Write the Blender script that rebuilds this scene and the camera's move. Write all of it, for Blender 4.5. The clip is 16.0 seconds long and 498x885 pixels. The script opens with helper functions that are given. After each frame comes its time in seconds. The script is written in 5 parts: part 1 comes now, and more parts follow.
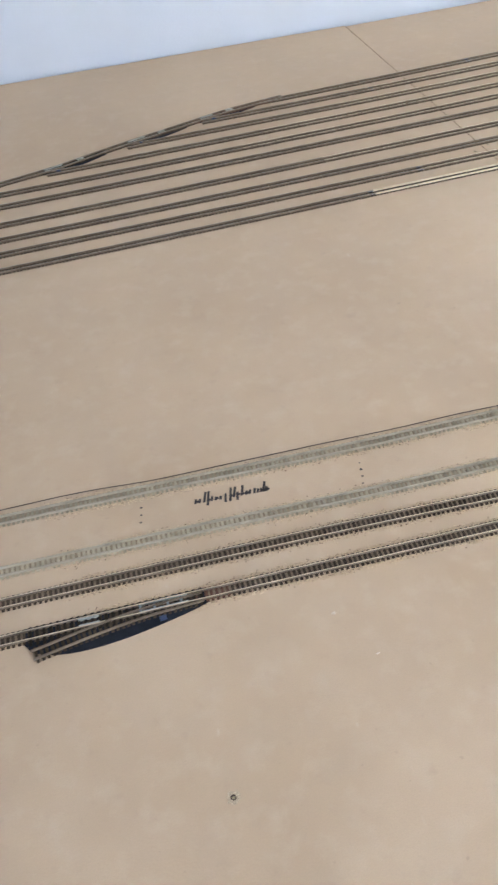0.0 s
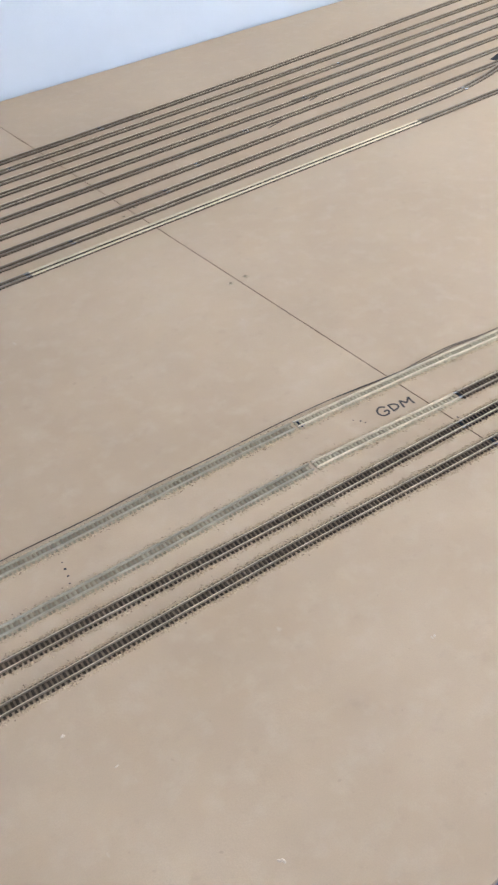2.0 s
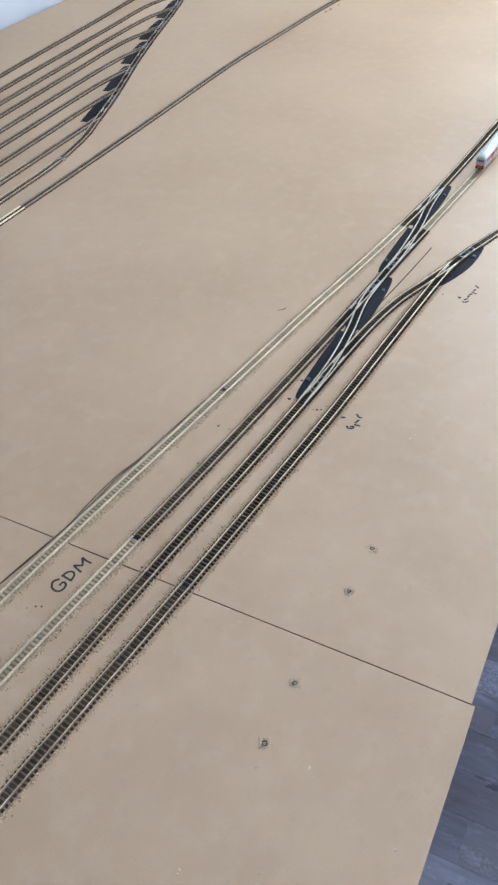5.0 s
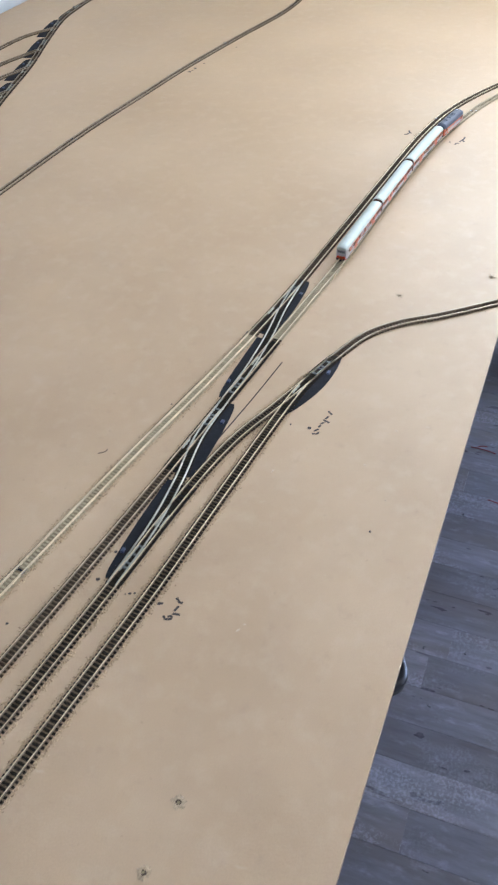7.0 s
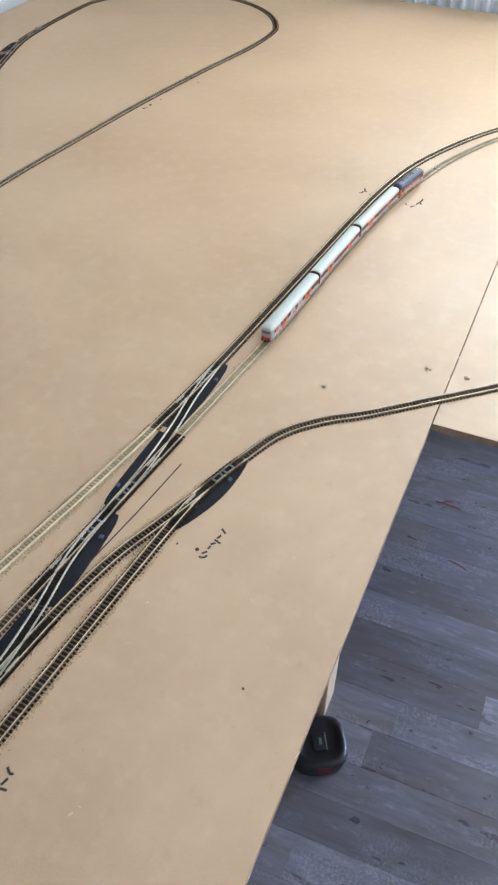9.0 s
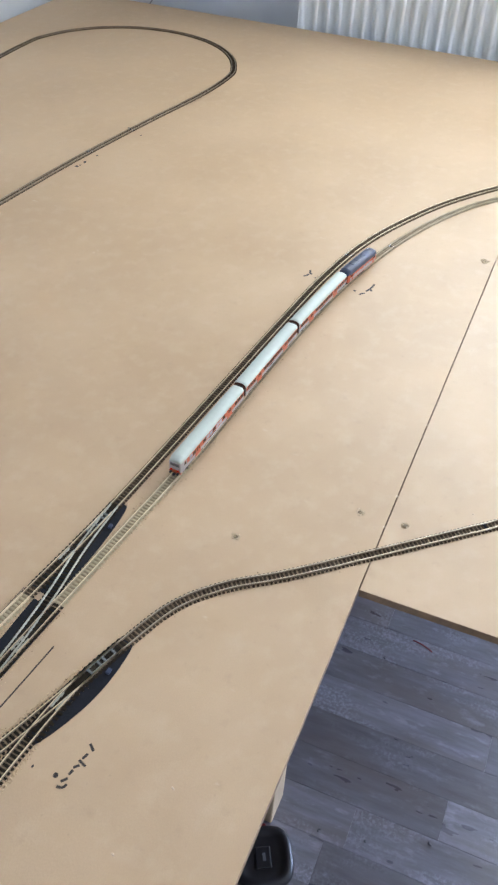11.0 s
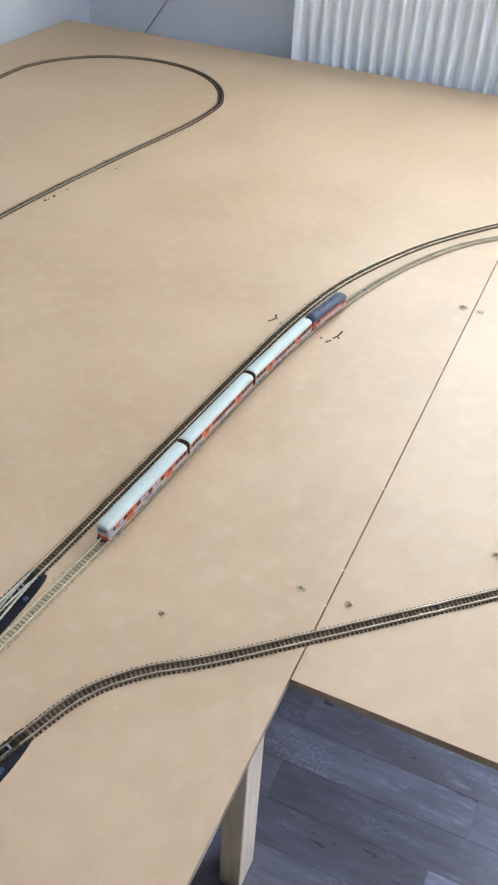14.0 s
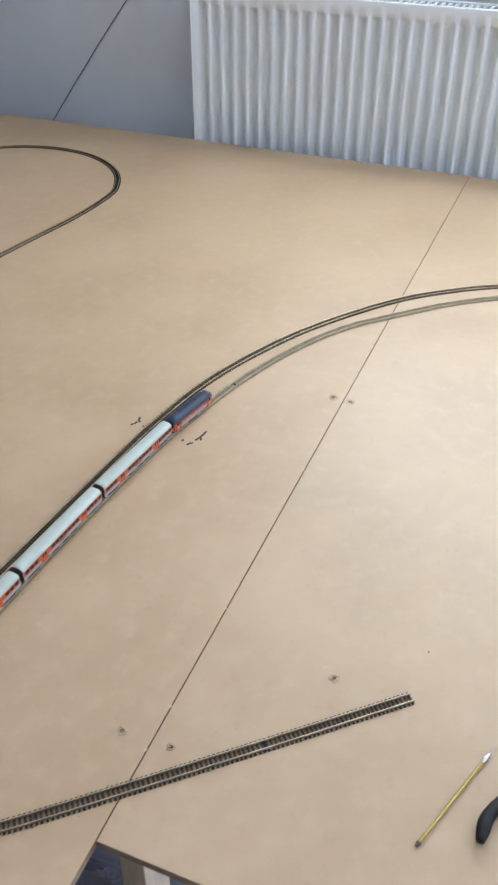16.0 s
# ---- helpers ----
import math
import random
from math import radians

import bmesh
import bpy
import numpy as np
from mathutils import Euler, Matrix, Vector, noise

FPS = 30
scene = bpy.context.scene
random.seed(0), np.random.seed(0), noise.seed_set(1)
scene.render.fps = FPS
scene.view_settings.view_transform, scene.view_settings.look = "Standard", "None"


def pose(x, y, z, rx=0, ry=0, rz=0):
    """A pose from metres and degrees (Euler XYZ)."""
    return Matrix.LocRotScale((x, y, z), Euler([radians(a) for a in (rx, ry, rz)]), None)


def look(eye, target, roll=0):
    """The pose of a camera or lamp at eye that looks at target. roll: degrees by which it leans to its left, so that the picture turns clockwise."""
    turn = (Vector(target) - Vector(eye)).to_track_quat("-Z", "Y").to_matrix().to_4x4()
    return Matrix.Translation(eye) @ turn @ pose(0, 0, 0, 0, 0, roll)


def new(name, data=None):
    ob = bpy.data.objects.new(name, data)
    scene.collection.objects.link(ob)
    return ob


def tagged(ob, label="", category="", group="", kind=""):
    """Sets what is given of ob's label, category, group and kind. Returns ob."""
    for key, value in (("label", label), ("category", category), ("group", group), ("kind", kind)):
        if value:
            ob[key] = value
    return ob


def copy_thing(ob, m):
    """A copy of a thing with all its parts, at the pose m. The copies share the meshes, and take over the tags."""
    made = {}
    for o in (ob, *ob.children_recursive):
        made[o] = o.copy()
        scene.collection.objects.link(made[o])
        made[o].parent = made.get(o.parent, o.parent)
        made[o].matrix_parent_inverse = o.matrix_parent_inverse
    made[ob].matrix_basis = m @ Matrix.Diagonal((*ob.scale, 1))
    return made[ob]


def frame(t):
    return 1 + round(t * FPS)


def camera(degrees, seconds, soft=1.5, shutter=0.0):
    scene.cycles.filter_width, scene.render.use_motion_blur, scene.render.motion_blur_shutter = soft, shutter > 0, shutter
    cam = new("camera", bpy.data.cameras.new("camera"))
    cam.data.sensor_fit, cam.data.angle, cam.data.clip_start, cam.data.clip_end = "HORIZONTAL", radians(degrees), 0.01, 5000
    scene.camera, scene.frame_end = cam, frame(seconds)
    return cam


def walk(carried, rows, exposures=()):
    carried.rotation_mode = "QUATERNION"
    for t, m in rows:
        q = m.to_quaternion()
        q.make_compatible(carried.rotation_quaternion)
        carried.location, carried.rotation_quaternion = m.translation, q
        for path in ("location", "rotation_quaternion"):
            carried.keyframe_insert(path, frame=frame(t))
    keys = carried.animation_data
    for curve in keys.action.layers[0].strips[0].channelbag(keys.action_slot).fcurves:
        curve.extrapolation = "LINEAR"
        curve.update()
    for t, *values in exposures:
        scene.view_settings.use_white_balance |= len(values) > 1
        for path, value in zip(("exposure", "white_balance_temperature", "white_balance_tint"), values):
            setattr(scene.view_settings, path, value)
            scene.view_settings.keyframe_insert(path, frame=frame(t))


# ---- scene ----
# Model railway on a table of wooden boards. z = 0 is the table top, x runs along its front edge.
# Rows: seconds, eye, target, roll
LENS = 32.16
PATH = [
    (0.0, (-1.545, -0.101, 0.629), (-1.1908, 1.2649, -0.7879), -5.53),
    (0.5, (-1.500, -0.092, 0.620), (-1.0560, 1.2585, -0.7865), -5.29),
    (1.0, (-1.465, -0.087, 0.620), (-0.9117, 1.2326, -0.7769), -4.92),
    (1.5, (-1.453, -0.085, 0.624), (-0.7250, 1.1770, -0.7467), -3.76),
    (2.0, (-1.468, -0.089, 0.622), (-0.5791, 1.0787, -0.7362), -3.48),
    (2.5, (-1.425, -0.079, 0.620), (-0.4512, 1.0139, -0.7436), -2.73),
    (3.0, (-1.342, -0.069, 0.621), (-0.3412, 1.0155, -0.7281), -2.44),
    (3.5, (-1.291, -0.081, 0.626), (-0.2381, 0.9699, -0.7112), -1.87),
    (4.0, (-1.275, -0.077, 0.635), (-0.1668, 0.9134, -0.7025), -1.75),
    (4.5, (-1.283, -0.052, 0.646), (-0.0376, 0.7518, -0.6967), -2.81),
    (5.0, (-1.290, -0.014, 0.650), (0.0115, 0.6589, -0.7114), -2.20),
    (5.2, (-1.287, -0.009, 0.649), (0.0423, 0.6304, -0.7017), -1.97),
    (7.3, (-0.987, -0.042, 0.655), (0.4107, 0.4910, -0.6726), -0.19),
    (7.5, (-0.967, -0.038, 0.659), (0.4347, 0.4817, -0.6696), 0.64),
    (8.0, (-0.913, -0.057, 0.661), (0.4834, 0.4789, -0.6667), 1.03),
    (8.5, (-0.868, -0.079, 0.668), (0.5225, 0.4755, -0.6583), 1.40),
    (9.0, (-0.832, -0.090, 0.676), (0.5594, 0.4600, -0.6512), 1.75),
    (9.5, (-0.782, -0.093, 0.687), (0.6246, 0.4156, -0.6407), 2.47),
    (9.7, (-0.759, -0.091, 0.704), (0.6489, 0.3919, -0.6319), 3.05),
    (11.8, (-0.519, -0.092, 0.691), (0.8393, 0.5147, -0.6458), 2.93),
    (12.0, (-0.517, -0.101, 0.689), (0.8115, 0.5263, -0.6681), 2.66),
    (12.5, (-0.499, -0.133, 0.689), (0.8198, 0.5167, -0.6669), 2.41),
    (13.0, (-0.482, -0.126, 0.689), (0.8731, 0.4931, -0.6453), 3.17),
    (13.5, (-0.475, -0.126, 0.690), (0.9134, 0.4814, -0.6151), 2.85),
    (14.0, (-0.462, -0.138, 0.688), (0.9535, 0.4506, -0.5966), 2.98),
    (14.5, (-0.458, -0.156, 0.696), (0.9733, 0.4324, -0.5709), 3.21),
    (15.0, (-0.438, -0.191, 0.715), (1.0396, 0.3969, -0.4978), 1.47),
    (15.5, (-0.387, -0.221, 0.714), (1.0975, 0.3613, -0.4931), 1.02),
    (16.0, (-0.318, -0.271, 0.733), (1.1680, 0.3244, -0.4659), 0.17),
]
cam = camera(LENS, 16.0, soft=2.3, shutter=0.25)
EXPOSURES = [(0.0, 0.93, 6720, 12), (1.0, 0.87, 6600, 12), (1.5, 0.84, 6550, 12), (3.5, 0.72, 6370, 12), (5.0, 0.43, 6300, 12), (7.5, 0.31, 6820, 12), (9.5, 0.30, 7080, 12),
             (12.0, 0.15, 7000, 12), (12.5, 0.23, 6950, 12), (14.0, 0.23, 6780, 12), (14.5, 0.20, 6750, 12), (15.0, -0.05, 6860, 12), (15.5, -0.07, 6900, 12), (16.0, -0.11, 6820, 12)]
walk(cam, [(t, look(eye, target, roll)) for t, eye, target, roll in PATH], EXPOSURES)

FLOOR_Z = -1.13
CEIL_Z = 1.37
BACK_Y, FRONT_Y, LEFT_X, END_X = 1.462, -2.3, -3.2, 1.925
TABLE_END, TABLE_BACK, TABLE_LEFT = 1.785, 1.432, -2.30
WIN_Y0, WIN_Y1, WIN_Z0, WIN_Z1 = -2.05, 0.55, 0.60, 1.30
DOOR_Y0, DOOR_Y1, DOOR_Z0 = -2.05, -1.09, -1.05

# ---- light: daylight through the window over the radiator ----
world = bpy.data.worlds.new("sky")
world.use_nodes = True
scene.world = world
wn = world.node_tree
sky = wn.nodes.new("ShaderNodeTexSky")
sky.sky_type = 'NISHITA'
sky.sun_disc = False
sky.sun_elevation = radians(40)
sky.sun_rotation = radians(200)
wn.links.new(sky.outputs["Color"], wn.nodes["Background"].inputs["Color"])
wn.nodes["Background"].inputs["Strength"].default_value = 0.12


def area_light(name, m, sx, sy, power, colour):
    data = bpy.data.lights.new(name, 'AREA')
    data.shape, data.size, data.size_y, data.energy, data.color = 'RECTANGLE', sx, sy, power, colour
    ob = new(name, data)
    ob.matrix_world = m
    return ob


area_light("area_light", pose(END_X + 0.10, (WIN_Y0 + WIN_Y1) / 2, (WIN_Z0 + WIN_Z1) / 2, 0, 90, 0),
             WIN_Z1 - WIN_Z0 - 0.04, WIN_Y1 - WIN_Y0 - 0.04, 55, (0.76, 0.88, 1.0))
# weak fill from the front, where no window is known
area_light("area_light", pose(-0.9, FRONT_Y - 0.10, 0.55, 90, 0, 0), 1.9, 1.2, 7.0, (0.80, 0.90, 1.0))
# unseen glazed lower panel beside the radiator, under the same window, added for bluish floor light
area_light("area_light", pose(END_X + 0.10, -1.57, -0.55, 0, 90, 0), 0.94, 0.88, 104, (0.46, 0.62, 1.0))
# its upper part, kept dim so little blue reaches the table top
area_light("area_light", pose(END_X + 0.10, -1.57, 0.27, 0, 90, 0), 0.58, 0.88, 9, (0.60, 0.74, 1.0))


# ---- materials ----
def mat(name, colour, rough=0.5, metal=0.0, var=0.0, scale=20.0, bump=0.0, bump_scale=200.0, spec=0.5, second=None,
        per_object=0.0, stretch=(1, 1, 1), coat=0.0):
    m = bpy.data.materials.new(name)
    m.use_nodes = True
    nt = m.node_tree
    b = nt.nodes["Principled BSDF"]
    b.inputs["Base Color"].default_value = (*colour, 1)
    b.inputs["Roughness"].default_value = rough
    b.inputs["Metallic"].default_value = metal
    b.inputs["Specular IOR Level"].default_value = spec
    b.inputs["Coat Weight"].default_value = coat
    co = nt.nodes.new("ShaderNodeTexCoord")
    mp = nt.nodes.new("ShaderNodeMapping")
    mp.inputs["Scale"].default_value = stretch
    nt.links.new(co.outputs["Object"], mp.inputs["Vector"])
    src = None
    if var > 0:
        n = nt.nodes.new("ShaderNodeTexNoise")
        n.inputs["Scale"].default_value, n.inputs["Detail"].default_value = scale, 6
        n.inputs["Roughness"].default_value = 0.65
        nt.links.new(mp.outputs[0], n.inputs["Vector"])
        r = nt.nodes.new("ShaderNodeValToRGB")
        r.color_ramp.elements[0].position, r.color_ramp.elements[1].position = 0.3, 0.7
        c2 = second or tuple(min(1, c * (1 + var)) for c in colour)
        c1 = tuple(c * (1 - var) for c in colour)
        r.color_ramp.elements[0].color, r.color_ramp.elements[1].color = (*c1, 1), (*c2, 1)
        nt.links.new(n.outputs["Fac"], r.inputs["Fac"])
        src = r.outputs["Color"]
        rr = nt.nodes.new("ShaderNodeMapRange")
        rr.inputs["To Min"].default_value, rr.inputs["To Max"].default_value = max(0.02, rough - 0.08), min(1, rough + 0.08)
        nt.links.new(n.outputs["Fac"], rr.inputs["Value"])
        nt.links.new(rr.outputs[0], b.inputs["Roughness"])
    if per_object > 0:
        info = nt.nodes.new("ShaderNodeObjectInfo")
        hv = nt.nodes.new("ShaderNodeHueSaturation")
        mr = nt.nodes.new("ShaderNodeMapRange")
        mr.inputs["To Min"].default_value, mr.inputs["To Max"].default_value = 1 - per_object, 1 + per_object
        nt.links.new(info.outputs["Random"], mr.inputs["Value"])
        nt.links.new(mr.outputs[0], hv.inputs["Value"])
        if src:
            nt.links.new(src, hv.inputs["Color"])
        else:
            hv.inputs["Color"].default_value = (*colour, 1)
        src = hv.outputs["Color"]
    if src:
        nt.links.new(src, b.inputs["Base Color"])
    if bump > 0:
        n2 = nt.nodes.new("ShaderNodeTexNoise")
        n2.inputs["Scale"].default_value, n2.inputs["Detail"].default_value = bump_scale, 4
        nt.links.new(mp.outputs[0], n2.inputs["Vector"])
        bp = nt.nodes.new("ShaderNodeBump")
        bp.inputs["Strength"].default_value, bp.inputs["Distance"].default_value = bump, 0.001
        nt.links.new(n2.outputs["Fac"], bp.inputs["Height"])
        nt.links.new(bp.outputs[0], b.inputs["Normal"])
    return m


def mix_layer(nt, base, fac, colour):
    mx = nt.nodes.new("ShaderNodeMix")
    mx.data_type = 'RGBA'
    nt.links.new(fac, mx.inputs["Factor"])
    nt.links.new(base, mx.inputs["A"])
    mx.inputs["B"].default_value = (*colour, 1)
    return mx.outputs["Result"]


def ramp(nt, src, lo, hi, v0=0.0, v1=1.0):
    r = nt.nodes.new("ShaderNodeMapRange")
    r.inputs["From Min"].default_value, r.inputs["From Max"].default_value = lo, hi
    r.inputs["To Min"].default_value, r.inputs["To Max"].default_value = v0, v1
    nt.links.new(src, r.inputs["Value"])
    return r.outputs[0]


def board_material(name="fibreboard", shine=0.0, gloss=0.42):
    """Raw fibreboard: tan, cloudy, fine fibres, pale scuffs and darker specks."""
    m = bpy.data.materials.new(name)
    m.use_nodes = True
    nt = m.node_tree
    b = nt.nodes["Principled BSDF"]
    geo = nt.nodes.new("ShaderNodeNewGeometry")

    def tex(scale, detail=4.0, rough=0.6, stretch=(1, 1, 1)):
        mp = nt.nodes.new("ShaderNodeMapping")
        mp.inputs["Scale"].default_value = stretch
        nt.links.new(geo.outputs["Position"], mp.inputs["Vector"])
        n = nt.nodes.new("ShaderNodeTexNoise")
        n.inputs["Scale"].default_value, n.inputs["Detail"].default_value = scale, detail
        n.inputs["Roughness"].default_value = rough
        nt.links.new(mp.outputs[0], n.inputs["Vector"])
        return n.outputs["Fac"]
    r = nt.nodes.new("ShaderNodeValToRGB")
    r.color_ramp.elements[0].position, r.color_ramp.elements[1].position = 0.32, 0.68
    r.color_ramp.elements[0].color = (0.462, 0.316, 0.186, 1)
    r.color_ramp.elements[1].color = (0.545, 0.384, 0.236, 1)
    nt.links.new(tex(4.5), r.inputs["Fac"])
    col = r.outputs["Color"]
    col = mix_layer(nt, col, ramp(nt, tex(38, 5), 0.50, 0.78, 0, 0.45), (0.580, 0.433, 0.285))
    col = mix_layer(nt, col, ramp(nt, tex(55, 5), 0.59, 0.84, 0, 0.38), (0.35, 0.245, 0.155))
    col = mix_layer(nt, col, ramp(nt, tex(900, 2), 0.35, 0.75, 0, 0.25), (0.36, 0.26, 0.17))
    col = mix_layer(nt, col, ramp(nt, tex(85, 2, 0.5, (1, 0.4, 1)), 0.735, 0.80, 0, 0.35), (0.62, 0.50, 0.36))
    col = mix_layer(nt, col, ramp(nt, tex(140, 1, 0.5), 0.755, 0.82, 0, 0.28), (0.26, 0.18, 0.11))
    nt.links.new(col, b.inputs["Base Color"])
    nt.links.new(ramp(nt, tex(9, 4), 0.3, 0.7, 0.44 - shine, 0.58 - shine), b.inputs["Roughness"])
    b.inputs["Specular IOR Level"].default_value = gloss
    bp = nt.nodes.new("ShaderNodeBump")
    bp.inputs["Strength"].default_value, bp.inputs["Distance"].default_value = 0.25, 0.0006
    nt.links.new(tex(420, 3), bp.inputs["Height"])
    nt.links.new(bp.outputs[0], b.inputs["Normal"])
    return m


def floor_material():
    """Grey, weathered oak laminate, grain along y."""
    m = bpy.data.materials.new("grey_laminate")
    m.use_nodes = True
    nt = m.node_tree
    b = nt.nodes["Principled BSDF"]
    geo = nt.nodes.new("ShaderNodeNewGeometry")
    info = nt.nodes.new("ShaderNodeObjectInfo")
    off = nt.nodes.new("ShaderNodeVectorMath")
    off.operation = 'MULTIPLY_ADD'
    nt.links.new(info.outputs["Random"], off.inputs[0])
    off.inputs[1].default_value = (3, 17, 5)
    nt.links.new(geo.outputs["Position"], off.inputs[2])

    def tex(scale, stretch, detail=6.0, rough=0.65):
        mp = nt.nodes.new("ShaderNodeMapping")
        mp.inputs["Scale"].default_value = stretch
        nt.links.new(off.outputs[0], mp.inputs["Vector"])
        n = nt.nodes.new("ShaderNodeTexNoise")
        n.inputs["Scale"].default_value, n.inputs["Detail"].default_value = scale, detail
        n.inputs["Roughness"].default_value = rough
        nt.links.new(mp.outputs[0], n.inputs["Vector"])
        return n.outputs["Fac"]
    r = nt.nodes.new("ShaderNodeValToRGB")
    r.color_ramp.elements[0].position, r.color_ramp.elements[1].position = 0.25, 0.75
    r.color_ramp.elements[0].color = (0.080, 0.075, 0.085, 1)
    r.color_ramp.elements[1].color = (0.205, 0.203, 0.240, 1)
    nt.links.new(tex(9, (6, 0.8, 1)), r.inputs["Fac"])
    col = r.outputs["Color"]
    col = mix_layer(nt, col, ramp(nt, tex(3.5, (2.5, 0.8, 1), 3), 0.46, 0.66, 0, 0.55), (0.125, 0.098, 0.086))
    col = mix_layer(nt, col, ramp(nt, tex(16, (5, 0.35, 1), 4, 0.5), 0.45, 0.80, 0, 0.35), (0.10, 0.086, 0.084))
    speck = nt.nodes.new("ShaderNodeMath")
    speck.operation = 'MULTIPLY'
    nt.links.new(ramp(nt, tex(5, (2, 0.7, 1), 3), 0.50, 0.62), speck.inputs[0])
    nt.links.new(ramp(nt, tex(150, (1, 1, 1), 3), 0.46, 0.62, 0, 0.38), speck.inputs[1])
    col = mix_layer(nt, col, speck.outputs[0], (0.38, 0.395, 0.46))
    col = mix_layer(nt, col, ramp(nt, tex(14, (3, 1.2, 1)), 0.56, 0.74, 0, 0.45), (0.37, 0.385, 0.45))
    hv = nt.nodes.new("ShaderNodeHueSaturation")
    nt.links.new(ramp(nt, info.outputs["Random"], 0, 1, 0.70, 1.16), hv.inputs["Value"])
    nt.links.new(col, hv.inputs["Color"])
    nt.links.new(hv.outputs[0], b.inputs["Base Color"])
    b.inputs["Specular IOR Level"].default_value = 1.0
    nt.links.new(ramp(nt, tex(8, (3, 0.8, 1), 3), 0.3, 0.7, 0.26, 0.38), b.inputs["Roughness"])
    bp = nt.nodes.new("ShaderNodeBump")
    bp.inputs["Strength"].default_value, bp.inputs["Distance"].default_value = 0.3, 0.001
    nt.links.new(tex(30, (4, 0.5, 1), 3, 0.5), bp.inputs["Height"])
    nt.links.new(bp.outputs[0], b.inputs["Normal"])
    return m


BOARD = board_material(shine=0.04, gloss=0.42)
BOARD_SMOOTH = board_material("smoother_fibreboard", 0.06, 0.50)
LAMINATE = floor_material()
BOARD_EDGE = mat("fibreboard_edge", (0.23, 0.145, 0.085), 0.85, var=0.25, scale=60, bump=0.5, bump_scale=500)
SLEEPER_BLACK = mat("black_sleeper_plastic", (0.026, 0.019, 0.012), 0.8, spec=0.12, var=0.3, scale=90, per_object=0.2)
SLEEPER_BROWN = mat("brown_sleeper_plastic", (0.074, 0.052, 0.032), 0.8, spec=0.12, var=0.3, scale=90, per_object=0.25)
SLEEPER_GREY = mat("concrete_sleeper_plastic", (0.47, 0.385, 0.240), 0.65, var=0.2, scale=90, per_object=0.15)
SLEEPER_OLIVE = mat("olive_sleeper_plastic", (0.37, 0.305, 0.200), 0.8, spec=0.15, var=0.3, scale=90, per_object=0.2)
SLEEPER_DUST = mat("dusty_sleeper_plastic", (0.33, 0.27, 0.185), 0.8, spec=0.15, var=0.25, scale=90, per_object=0.15)
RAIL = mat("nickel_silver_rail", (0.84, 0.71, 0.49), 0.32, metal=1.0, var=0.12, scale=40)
RAIL_OLD = mat("tarnished_rail", (0.43, 0.360, 0.255), 0.65, metal=0.2, spec=0.2, var=0.2, scale=60)
RAIL_SILVER = mat("grey_turnout_rail", (0.52, 0.51, 0.43), 0.36, metal=1.0, var=0.2, scale=60)
RAIL_SIDE = mat("dulled_rail_head", (0.70, 0.56, 0.385), 0.40, metal=0.9, var=0.25, scale=40)
RAIL_DUST = mat("dusty_rail", (0.46, 0.385, 0.265), 0.6, metal=0.45, spec=0.3, var=0.25, scale=40)
RAIL_WORN = mat("worn_rail_head", (0.46, 0.39, 0.29), 0.42, metal=0.9, var=0.25, scale=40)
RAIL_DARK = mat("browned_rail", (0.26, 0.19, 0.13), 0.45, metal=0.9, var=0.3, scale=40)
BED_DARK = mat("dark_track_bed", (0.270, 0.195, 0.125), 0.95, spec=0.05, var=0.35, scale=140)
BED_BLACK = mat("black_track_bed", (0.110, 0.080, 0.052), 0.95, spec=0.05, var=0.35, scale=140)
BED_PALE = mat("pale_track_bed", (0.300, 0.225, 0.145), 0.95, spec=0.05, var=0.3, scale=140)
RAIL_YARD = mat("worn_yard_rail", (0.42, 0.37, 0.29), 0.36, metal=1.0, var=0.2, scale=40)
LEVER_BLUE = mat("blue_lever_plastic", (0.030, 0.050, 0.105), 0.5, var=0.2, scale=200)
PAD = mat("black_underlay", (0.010, 0.011, 0.016), 0.8, spec=0.25, var=0.35, scale=120, bump=0.4, bump_scale=600)
TURNOUT_PLASTIC = mat("grey_turnout_plastic", (0.20, 0.22, 0.215), 0.5, var=0.15, scale=150)
WALL = mat("white_wall_paint", (0.57, 0.585, 0.60), 0.85, var=0.03, scale=6, bump=0.35, bump_scale=260)
CEILING = mat("white_ceiling_paint", (0.82, 0.82, 0.81), 0.9, var=0.03, scale=5, bump=0.3, bump_scale=200)
END_BROWN = mat("dark_coach_end", (0.085, 0.026, 0.014), 0.5, var=0.2, scale=200)
ENAMEL = mat("white_radiator_enamel", (0.82, 0.85, 0.85), 0.30, var=0.02, scale=12)
WINDOW_WHITE = mat("white_window_plastic", (0.80, 0.80, 0.80), 0.3, var=0.02, scale=15)
PINE = mat("planed_pine", (0.47, 0.35, 0.22), 0.6, var=0.22, scale=14, stretch=(4, 4, 0.4), bump=0.3, bump_scale=80)
INK = mat("black_marker_ink", (0.028, 0.020, 0.016), 0.6, var=0.3, scale=300)
PENCIL = mat("brown_pencil_line", (0.045, 0.030, 0.022), 0.8, var=0.3, scale=400)
WIRE = mat("dark_brown_wire", (0.085, 0.060, 0.042), 0.6, var=0.2, scale=200)
SCREW_STEEL = mat("zinc_screw_head", (0.30, 0.24, 0.13), 0.5, metal=0.5, var=0.3, scale=500)
FIBRE = mat("torn_board_fibre", (0.46, 0.345, 0.22), 0.95, var=0.45, scale=700, bump=0.8, bump_scale=900)
PALE_FIBRE = mat("pale_torn_fibre", (0.60, 0.47, 0.33), 0.95, var=0.3, scale=700)
HOLE = mat("dark_hole", (0.060, 0.036, 0.020), 0.9, var=0.3, scale=500)
